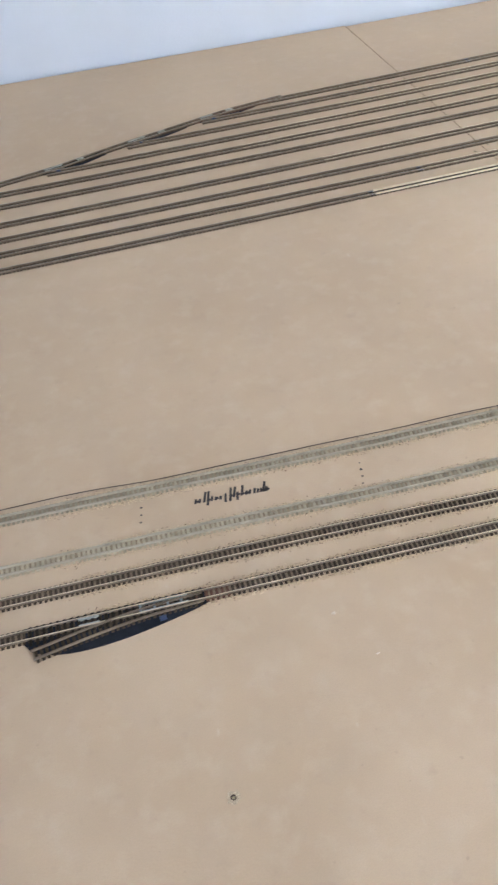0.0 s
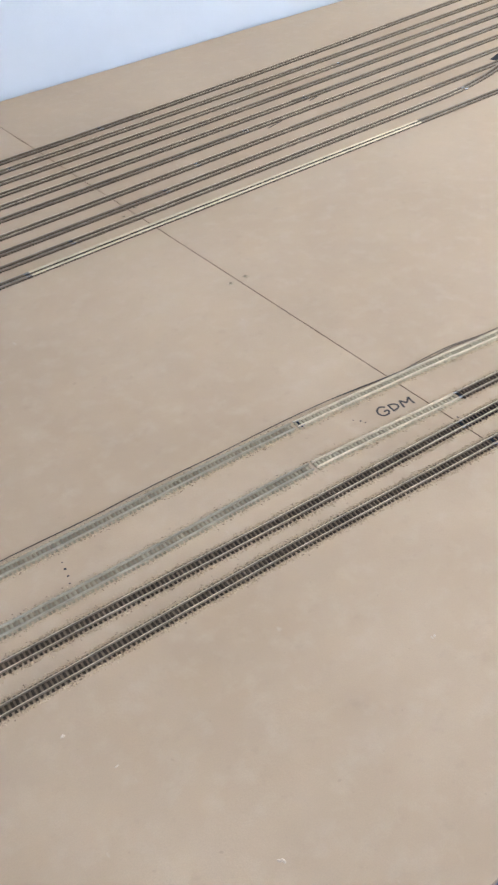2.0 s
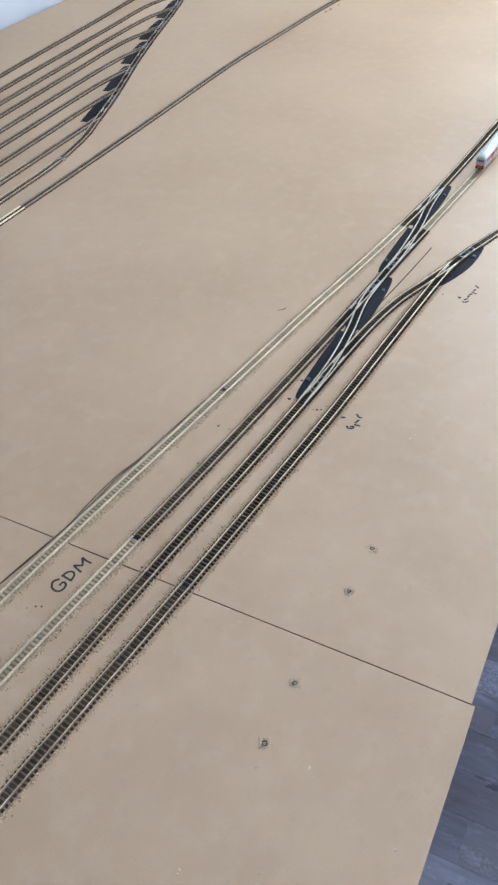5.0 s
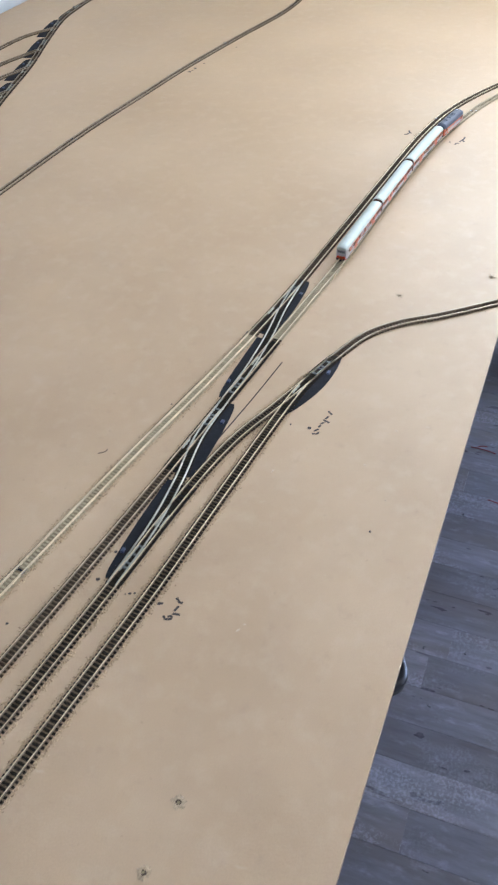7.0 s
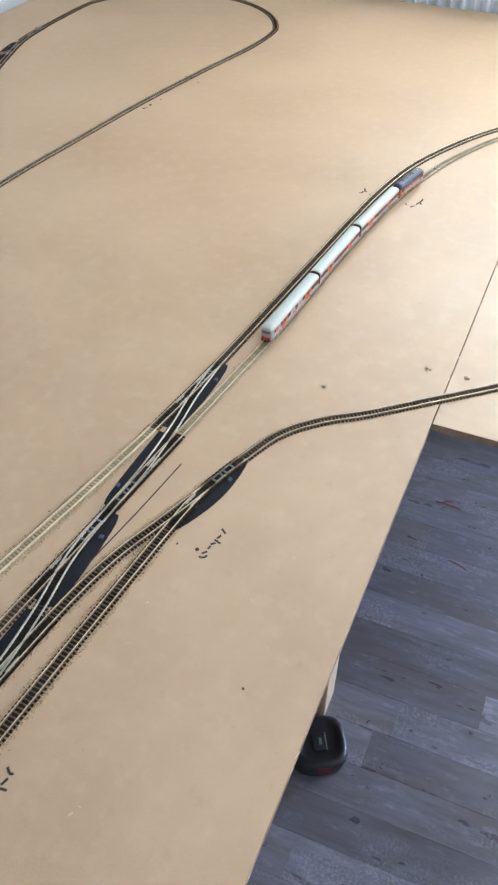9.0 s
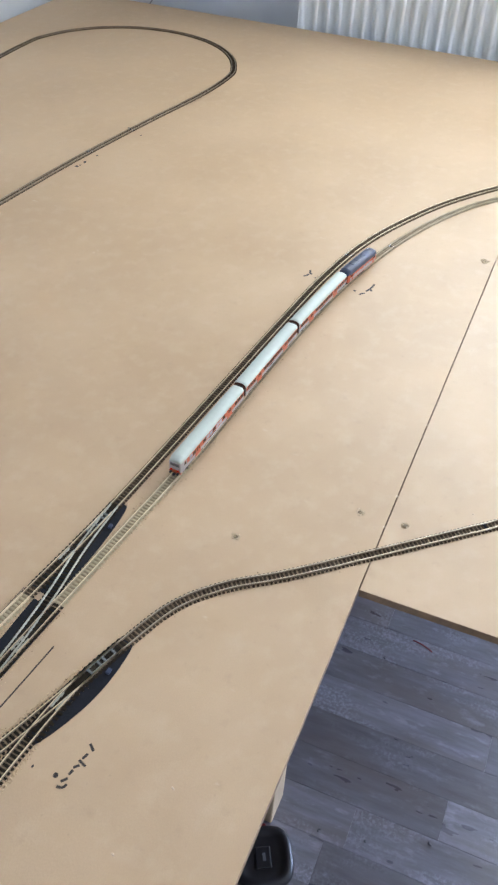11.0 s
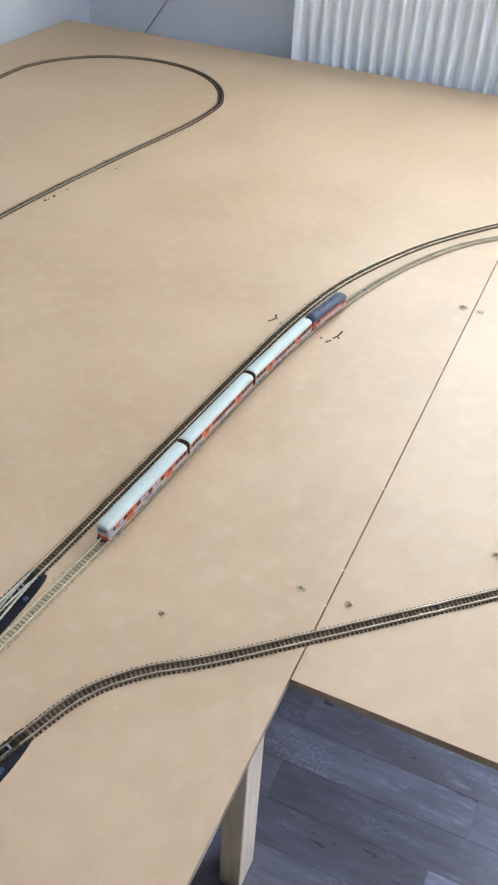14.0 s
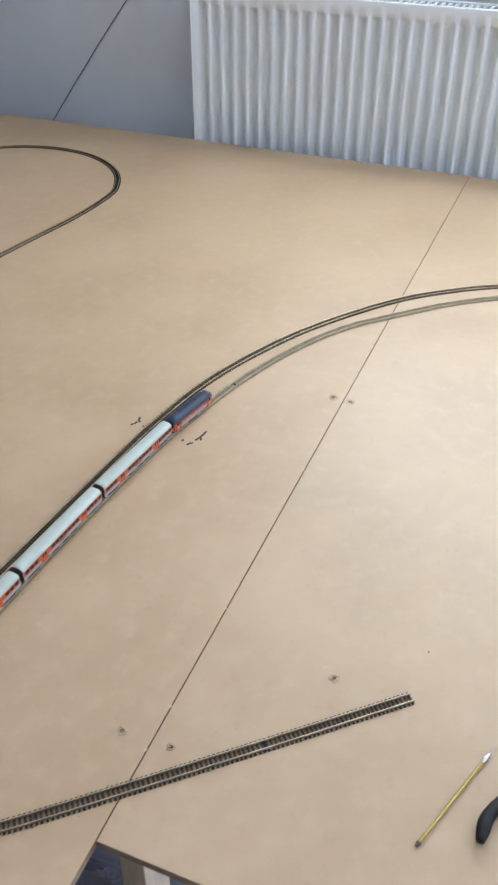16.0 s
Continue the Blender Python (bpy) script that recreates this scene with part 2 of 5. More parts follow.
ROOF_WHITE = mat("pale_grey_coach_roof", (0.45, 0.51, 0.455), 0.42, var=0.05, scale=120)
ORANGE = mat("orange_coach_paint", (0.47, 0.076, 0.018), 0.38, var=0.08, scale=150)
LIGHT_GREY = mat("light_grey_coach_paint", (0.35, 0.325, 0.32), 0.38, var=0.06, scale=150)
NAVY = mat("navy_blue_roof_paint", (0.016, 0.030, 0.070), 0.34, var=0.2, scale=150)
GLASS_DARK = mat("dark_window_glazing", (0.030, 0.022, 0.020), 0.12, var=0.2, scale=300)
GLASS_GREY = mat("pale_window_glazing", (0.42, 0.45, 0.50), 0.15, var=0.3, scale=350)
SCREEN = mat("grey_windscreen", (0.16, 0.155, 0.16), 0.15, var=0.2, scale=300)
BLACK_PLASTIC = mat("black_running_gear", (0.018, 0.017, 0.016), 0.5, var=0.3, scale=300)
RED_LENS = mat("red_tail_lens", (0.75, 0.03, 0.02), 0.2, var=0.1, scale=400)
CLEAR_LENS = mat("clear_lamp_lens", (0.75, 0.73, 0.65), 0.15, var=0.1, scale=400)
WHEEL_STEEL = mat("blackened_wheel_steel", (0.22, 0.21, 0.20), 0.4, metal=1.0, var=0.2, scale=300)
BRASS = mat("brass_rod", (0.50, 0.37, 0.12), 0.33, metal=1.0, var=0.15, scale=60)
STEEL = mat("bright_steel", (0.62, 0.62, 0.62), 0.25, metal=1.0, var=0.1, scale=80)
RUBBER = mat("black_rubber_grip", (0.008, 0.008, 0.009), 0.5, spec=0.3, var=0.25, scale=60, bump=0.3, bump_scale=300)
TUB_BLACK = mat("black_tub_plastic", (0.006, 0.006, 0.009), 0.42, var=0.3, scale=20)
TUB_GREY = mat("grey_plate_plastic", (0.10, 0.11, 0.13), 0.3, var=0.2, scale=60)
TUB_RED = mat("red_plastic_patch", (0.13, 0.010, 0.010), 0.4, var=0.2, scale=40)
RED_WIRE = mat("dark_red_wire_offcut", (0.22, 0.020, 0.018), 0.5, var=0.2, scale=100)
GREY_CABLE = mat("grey_wall_cable", (0.15, 0.155, 0.165), 0.5, var=0.2, scale=60)
DARK_STEEL = mat("dull_tool_steel", (0.34, 0.31, 0.30), 0.35, metal=1.0, var=0.2, scale=200)
RUST = mat("rusty_timber", (0.14, 0.060, 0.030), 0.75, var=0.4, scale=200)
BLACK_WIRE = mat("black_wall_cable", (0.075, 0.078, 0.085), 0.5, var=0.2, scale=60)
SKY_GLASS = bpy.data.materials.new("window_glass")
SKY_GLASS.use_nodes = True
SKY_GLASS.node_tree.nodes["Principled BSDF"].inputs["Transmission Weight"].default_value = 1.0
SKY_GLASS.node_tree.nodes["Principled BSDF"].inputs["Roughness"].default_value = 0.02


# ---- mesh helpers ----
def mesh_object(name, bm, material, smooth=False):
    me = bpy.data.meshes.new(name)
    bmesh.ops.recalc_face_normals(bm, faces=bm.faces[:])
    bm.to_mesh(me)
    bm.free()
    for mm in (material if isinstance(material, (list, tuple)) else (material,)):
        me.materials.append(mm)
    if smooth:
        me.polygons.foreach_set("use_smooth", [True] * len(me.polygons))
    return new(name, me)


def part(name, bm, material, parent, label="", smooth=False):
    ob = mesh_object(name, bm, material, smooth)
    ob.parent = parent
    return tagged(ob, label)


def raw_part(name, verts, faces, material, parent, label="", kind="", smooth=False):
    me = bpy.data.meshes.new(name)
    me.from_pydata(verts, [], faces)
    me.materials.append(material)
    if smooth:
        me.polygons.foreach_set("use_smooth", [True] * len(me.polygons))
    me.update()
    ob = new(name, me)
    ob.parent = parent
    return tagged(ob, label, kind=kind)


def empty(name, m, label, category, group="", kind=""):
    ob = new(name)
    ob.matrix_world = m
    ob.empty_display_size = 0.02
    return tagged(ob, label, category, group, kind)


def add_box(bm, x0, y0, z0, x1, y1, z1, bevel=0.0, m=None):
    mm = Matrix.LocRotScale(((x0 + x1) / 2, (y0 + y1) / 2, (z0 + z1) / 2), None, (x1 - x0, y1 - y0, z1 - z0))
    r = bmesh.ops.create_cube(bm, size=1, matrix=mm)
    if bevel > 0:
        edges = list({e for v in r["verts"] for e in v.link_edges})
        out = bmesh.ops.bevel(bm, geom=edges, offset=bevel, segments=2, affect='EDGES', profile=0.5)
        vs = list({v for fc in out["faces"] for v in fc.verts} | {v for v in r["verts"] if v.is_valid})
    else:
        vs = r["verts"]
    if m is not None:
        bmesh.ops.transform(bm, matrix=m, verts=vs)
    return vs


def box_bm(*a, **k):
    bm = bmesh.new()
    add_box(bm, *a, **k)
    return bm


def cyl_bm(r1, r2, p, q, seg=16, bm=None):
    bm = bm or bmesh.new()
    p, q = Vector(p), Vector(q)
    d = q - p
    mm = Matrix.Translation((p + q) / 2) @ d.to_track_quat('Z', 'Y').to_matrix().to_4x4()
    bmesh.ops.create_cone(bm, cap_ends=True, segments=seg, radius1=r1, radius2=r2, depth=d.length, matrix=mm)
    return bm


def spline(ctrl, step=0.01):
    """A smooth line through control points of the plan, at even steps."""
    p = [Vector(c) for c in ctrl]
    p = [2 * p[0] - p[1]] + p + [2 * p[-1] - p[-2]]
    fine = []
    for i in range(1, len(p) - 2):
        a, b, c, d = p[i - 1:i + 3]
        n = max(4, int((c - b).length / 0.004))
        for k in range(n):
            u = k / n
            fine.append(0.5 * (2 * b + (c - a) * u + (2 * a - 5 * b + 4 * c - d) * u * u + (3 * b - a - 3 * c + d) * u ** 3))
    fine.append(p[-2])
    acc = [0.0]
    for u, v in zip(fine, fine[1:]):
        acc.append(acc[-1] + (v - u).length)
    n = max(2, round(acc[-1] / step))
    out, j = [], 0
    for k in range(n + 1):
        s = acc[-1] * k / n
        while j < len(fine) - 2 and acc[j + 1] < s:
            j += 1
        w = (s - acc[j]) / max(1e-9, acc[j + 1] - acc[j])
        out.append(fine[j].lerp(fine[j + 1], w))
    return out


def normals(line):
    out = []
    for i in range(len(line)):
        d = (line[min(i + 1, len(line) - 1)] - line[max(i - 1, 0)]).normalized()
        out.append(Vector((-d.y, d.x)))
    return out


def sweep(line, profile, offset=0.0, z=0.0):
    """Vertices and faces of a profile (across, up) carried along a line of the plan."""
    nn, k = normals(line), len(profile)
    verts, faces = [], []
    for p, n in zip(line, nn):
        for u, w in profile:
            q = p + n * (offset + u)
            verts.append((q.x, q.y, z + w))
    for i in range(len(line) - 1):
        for j in range(k):
            a, b = i * k + j, i * k + (j + 1) % k
            faces.append((a, b, b + k, a + k))
    faces.append(tuple(range(k - 1, -1, -1)))
    faces.append(tuple(range((len(line) - 1) * k, len(line) * k)))
    return verts, faces


def tube(name, pts, r, material, parent=None, label="", seg=6):
    """A round wire through 3D points."""
    pts = [Vector(p) for p in pts]
    verts, faces = [], []
    for i, p in enumerate(pts):
        d = (pts[min(i + 1, len(pts) - 1)] - pts[max(i - 1, 0)]).normalized()
        q = d.to_track_quat('Z', 'Y')
        for k in range(seg):
            a = 2 * math.pi * k / seg
            verts.append(tuple(p + q @ Vector((r * math.cos(a), r * math.sin(a), 0))))
    for i in range(len(pts) - 1):
        for k in range(seg):
            a, b = i * seg + k, i * seg + (k + 1) % seg
            faces.append((a, b, b + seg, a + seg))
    faces.append(tuple(range(seg - 1, -1, -1)))
    faces.append(tuple(range((len(pts) - 1) * seg, len(pts) * seg)))
    return raw_part(name, verts, faces, material, parent, label, smooth=True)


# ---- room ----
def structure(name, bm, material, label):
    return tagged(mesh_object(name, bm, material), label, name.split("_")[0], kind="structure")


T = 0.12
room_floor = structure("floor", box_bm(LEFT_X - T, FRONT_Y - T, FLOOR_Z - 0.1, END_X + T, BACK_Y + 0.4, FLOOR_Z - 0.004), LAMINATE,
                       "grey weathered oak laminate floor under the table")
structure("ceiling", box_bm(LEFT_X - T, FRONT_Y - T, CEIL_Z, END_X + T, BACK_Y + 0.4, CEIL_Z + 0.1), CEILING, "plain white ceiling of the room")
# the back wall runs slightly askew to the table, as its sheets do
back_bm = bmesh.new()
back_plan = [(END_X + T, BACK_Y - 0.014), (0.566, BACK_Y - 0.007), (-0.857, BACK_Y + 0.058), (LEFT_X - T, BACK_Y + 0.218), (LEFT_X - T, BACK_Y + 0.36), (END_X + T, BACK_Y + 0.14)]
rings = [[back_bm.verts.new((x, y, z)) for x, y in back_plan] for z in (FLOOR_Z, CEIL_Z)]
for k in range(6):
    back_bm.faces.new((rings[0][k], rings[0][(k + 1) % 6], rings[1][(k + 1) % 6], rings[1][k]))
back_bm.faces.new(rings[0])
back_bm.faces.new(rings[1])
structure("wall_back", back_bm, WALL, "white painted wall behind the table")
structure("wall_left", box_bm(LEFT_X - T, FRONT_Y, FLOOR_Z, LEFT_X, BACK_Y + 0.21, CEIL_Z), WALL, "white painted wall of the room")


def wall_with_opening(name, x0, x1, a0, a1, o0, o1, z0, z1, along_y, label):
    bm = bmesh.new()
    for lo, hi, za, zb in ((a0, a1, FLOOR_Z, z0), (a0, a1, z1, CEIL_Z), (a0, o0, z0, z1), (o1, a1, z0, z1)):
        if along_y:
            add_box(bm, x0, lo, za, x1, hi, zb)
        else:
            add_box(bm, lo, x0, za, hi, x1, zb)
    return structure(name, bm, WALL, label)


end_bm = bmesh.new()
for lo, hi, za, zb in ((FRONT_Y, BACK_Y, FLOOR_Z, DOOR_Z0), (FRONT_Y, WIN_Y0, DOOR_Z0, WIN_Z1), (DOOR_Y1, BACK_Y, DOOR_Z0, WIN_Z0), (WIN_Y1, BACK_Y, WIN_Z0, WIN_Z1), (FRONT_Y, BACK_Y, WIN_Z1, CEIL_Z)):
    add_box(end_bm, END_X, lo, za, END_X + T, hi, zb)
structure("wall_end", end_bm, WALL, "white painted wall with a window over the radiator")
# the opening and window_2 in this wall are added for the front fill
wall_with_opening("wall_front", FRONT_Y - T, FRONT_Y, LEFT_X, END_X, -1.9, 0.1, -0.08, 1.18, False,
                  "white painted wall with an opening for the added window")


def window(name, centre, w, h, turn, label):
    win = empty(name, Matrix.Translation(centre) @ pose(0, 0, 0, 0, 0, turn), label, "window", kind="structure")
    for nm, b in (("window_frame", (-w / 2, -0.03, -h / 2, -w / 2 + 0.06, 0.03, h / 2)), ("window_frame", (w / 2 - 0.06, -0.03, -h / 2, w / 2, 0.03, h / 2)),
                  ("window_frame", (-w / 2 + 0.06, -0.03, h / 2 - 0.06, w / 2 - 0.06, 0.03, h / 2)), ("window_frame", (-w / 2 + 0.06, -0.03, -h / 2, w / 2 - 0.06, 0.03, -h / 2 + 0.06)),
                  ("window_frame", (-0.04, -0.03, -h / 2 + 0.06, 0.04, 0.03, h / 2 - 0.06))):
        part(nm, box_bm(*b, bevel=0.004), WINDOW_WHITE, win)
    for s in (-1, 1):
        x0, x1 = sorted((s * 0.04, s * (w / 2 - 0.06)))
        p = part("pane", box_bm(x0, -0.004, -h / 2 + 0.06, x1, 0.004, h / 2 - 0.06), SKY_GLASS, win, "clear window glass")
        p.visible_shadow = False
    return win


window("window_1", (END_X + 0.05, (WIN_Y0 + WIN_Y1) / 2, (WIN_Z0 + WIN_Z1) / 2), WIN_Y1 - WIN_Y0, WIN_Z1 - WIN_Z0, 90, "white plastic window over the radiator")
window("window_3", (END_X + 0.05, (DOOR_Y0 + DOOR_Y1) / 2, (DOOR_Z0 + WIN_Z0) / 2), DOOR_Y1 - DOOR_Y0, WIN_Z0 - DOOR_Z0, 90, "unseen white glazed panel beside the radiator, added to light the floor")
window("window_2", (-0.9, FRONT_Y - 0.05, 0.55), 2.0, 1.26, 0, "added white window with two panes facing the table, unseen")


# ---- radiator ----
def radiator():
    y1, y0, ztop, zbot, x = 0.742, -0.93, 0.352, -0.25, 1.815
    ob = empty("radiator", pose(x, (y0 + y1) / 2, zbot), "white ribbed steel panel radiator on the wall", "radiator")
    yc = (y0 + y1) / 2
    h, w = ztop - zbot, y1 - y0
    pitch, deep = 0.0339, 0.020
    # pressed front panel: sunk vertical flutes with rounded ends between flat ridges
    n = int((w - 0.020) / pitch)
    ys, ds = [-w / 2], [0.0]
    start = w / 2 - 0.013 - n * pitch
    for k in range(n):
        c = start + (k + 0.5) * pitch
        for k2 in range(-7, 8):
            u = k2 / 7
            ys.append(c + u * 0.36 * pitch)
            ds.append(deep * (0.5 + 0.5 * math.cos(u * math.pi)) ** 0.42)
    ys.append(w / 2)
    ds.append(0.0)
    ends = [(0.026, 0), (0.0275, 0.25), (0.030, 0.6), (0.034, 0.88), (0.040, 1)]   # the flutes run out in rounded ends
    zs = [(0.0, 0)] + ends + [(h - z, g) for z, g in reversed(ends)] + [(h, 0)]
    verts, faces = [], []
    for z, g in zs:
        for yy, d in zip(ys, ds):
            verts.append((d * g, yy, z))
    m = len(ys)
    for i in range(len(zs) - 1):
        for j in range(m - 1):
            faces.append((i * m + j, i * m + j + 1, (i + 1) * m + j + 1, (i + 1) * m + j))
    raw_part("front_panel", verts, faces, ENAMEL, ob, smooth=True)
    part("back_panel", box_bm(0.066, -w / 2 + 0.002, 0.004, 0.074, w / 2 - 0.002, h - 0.004, bevel=0.002), ENAMEL, ob)
    for s in (-1, 1):
        a, b = sorted((s * w / 2, s * (w / 2 + 0.003)))
        part("side_cover", box_bm(-0.002, a, 0.004, 0.078, b, h + 0.004, bevel=0.0012), ENAMEL, ob)
    part("top_rim", box_bm(0.0, -w / 2, h - 0.002, 0.008, w / 2, h + 0.006, bevel=0.002), ENAMEL, ob)
    part("top_rim", box_bm(0.066, -w / 2, h - 0.002, 0.076, w / 2, h + 0.006, bevel=0.002), ENAMEL, ob)
    slat = box_bm(0.010, -0.0035, h - 0.001, 0.064, 0.0035, h + 0.003)
    first = part("grille_slat", slat, ENAMEL, ob)
    first.location.y = -w / 2 + 0.02
    for k in range(1, int((w - 0.04) / 0.016)):
        c = first.copy()
        scene.collection.objects.link(c)
        c.location.y = -w / 2 + 0.02 + k * 0.016
    for s in (-0.6, 0.6):
        part("wall_bracket", box_bm(0.074, s - 0.02, h * 0.25, END_X - x, s + 0.02, h * 0.8), ENAMEL, ob)
    return ob


radiator()
cable = [(END_X - 0.004, 1.295 - 0.60 * u, -0.09 + 0.70 * u + 0.02 * math.sin(3.1 * u)) for u in [k / 14 for k in range(15)]]
tagged(tube("wall_cable", cable, 0.0015, GREY_CABLE), "thin dark grey cable slung across the white wall", "cable")


# ---- table ----
table = empty("layout_table", pose(0, 0, FLOOR_Z), "model railway table of raw fibreboard sheets on pine legs", "table")
TH = 0.0105


def slab(name, corners, label="", face=None):
    """A sheet of fibreboard cut to the corners given, counter-clockwise."""
    bm = bmesh.new()
    lo = [bm.verts.new((x, y, -TH - FLOOR_Z)) for x, y in corners]
    hi = [bm.verts.new((x, y, -FLOOR_Z)) for x, y in corners]
    n = len(corners)
    bm.faces.new(hi)
    bm.faces.new(lo[::-1])
    for i in range(n):
        bm.faces.new((lo[i], lo[(i + 1) % n], hi[(i + 1) % n], hi[i]))
    bmesh.ops.bevel(bm, geom=bm.edges[:], offset=0.0006, segments=2, affect='EDGES', profile=0.5)
    bm.normal_update()
    for fc in bm.faces:
        fc.material_index = 0 if fc.normal.z > 0.5 else 1
    return part(name, bm, [face or BOARD, BOARD_EDGE], table, label)


GAP = 0.0005
SEAM = ((-0.8797, 0.0), (-0.8570, 1.506))   # joint between the two large sheets
slab("tabletop_board", [(TABLE_LEFT, -0.003), (SEAM[0][0] - 0.0004, -0.003), (SEAM[1][0] - 0.0004, SEAM[1][1] + 0.004), (TABLE_LEFT, 1.601)], "tan fibreboard sheet with a worn corner")
slab("tabletop_board", [(SEAM[0][0] + 0.0004, GAP), (TABLE_END, GAP), (TABLE_END, TABLE_BACK), (0.566, 1.441), (SEAM[1][0] + 0.0004, SEAM[1][1])], "tan fibreboard sheet, widest of the tabletop")
slab("tabletop_board", [(0.0, -0.62), (TABLE_END, -0.62), (TABLE_END, -GAP), (0.0, -GAP)], "tan fibreboard sheet of the table's side wing", BOARD_SMOOTH)


def beam(x0, y0, x1, y1, z0=-TH - 0.07, z1=-TH):
    part("beam", box_bm(x0, y0, z0 - FLOOR_Z, x1, y1, z1 - FLOOR_Z, bevel=0.002), PINE, table)


for yy in (0.19, 0.74, 1.36):
    beam(TABLE_LEFT + 0.05, yy, TABLE_END - 0.05, yy + 0.045)
for xx in (-2.05, -0.9, 0.33, 1.68):
    beam(xx, 0.235, xx + 0.045, 0.74)
beam(0.33, -0.57, 0.375, 0.12)
beam(1.68, -0.57, 1.725, 0.12)
for xx, yy in ((0.247, 0.128), (-1.95, 0.25), (1.62, 0.25), (0.29, 1.29), (-1.95, 1.29), (1.62, 1.29), (0.42, -0.55), (1.60, -0.55)):
    part("leg", box_bm(xx, yy, 0, xx + 0.072, yy + 0.045, -TH - FLOOR_Z, bevel=0.003), PINE, table)


# ---- tracks ----
GAUGE, PITCH, SL_LEN, SL_W, SL_H, RAIL_H = 0.009, 0.0047, 0.0152, 0.0026, 0.0013, 0.0021
RAIL_PROFILE = [(-0.0009, 0), (0.0009, 0), (0.0003, 0.0006), (0.00055, 0.0014), (0.00055, RAIL_H), (-0.00055, RAIL_H), (-0.00055, 0.0014), (-0.0003, 0.0006)]


def sleeper_mesh(name, material):
    """One moulded sleeper with its two rail chairs."""
    bm = bmesh.new()
    add_box(bm, -SL_LEN / 2, -SL_W / 2, 0, SL_LEN / 2, SL_W / 2, SL_H)
    for s in (-1, 1):
        for o in (-0.0013, 0.0013):
            add_box(bm, s * GAUGE / 2 + o - 0.0004, -0.0007, SL_H, s * GAUGE / 2 + o + 0.0004, 0.0007, SL_H + 0.0006)
    me = bpy.data.meshes.new(name)
    bm.to_mesh(me)
    bm.free()
    me.materials.append(material)
    return me


SLEEPERS = {"black": sleeper_mesh("black_sleeper", SLEEPER_BLACK), "brown": sleeper_mesh("brown_sleeper", SLEEPER_BROWN), "grey": sleeper_mesh("grey_sleeper", SLEEPER_GREY), "dusty": sleeper_mesh("dusty_sleeper", SLEEPER_DUST), "olive": sleeper_mesh("olive_sleeper", SLEEPER_OLIVE), "rust": sleeper_mesh("rusty_sleeper", RUST)}
SLEEPER_MATS = {"black": SLEEPER_BLACK, "brown": SLEEPER_BROWN, "grey": SLEEPER_GREY, "dusty": SLEEPER_DUST, "olive": SLEEPER_OLIVE, "rust": RUST}


def resample(line, pitch):
    acc, out, want = 0.0, [], pitch / 2
    for p, q in zip(line, line[1:]):
        d = (q - p).length
        while acc + d >= want:
            out.append((p.lerp(q, (want - acc) / d), (q - p).normalized()))
            want += pitch
        acc += d
    return out


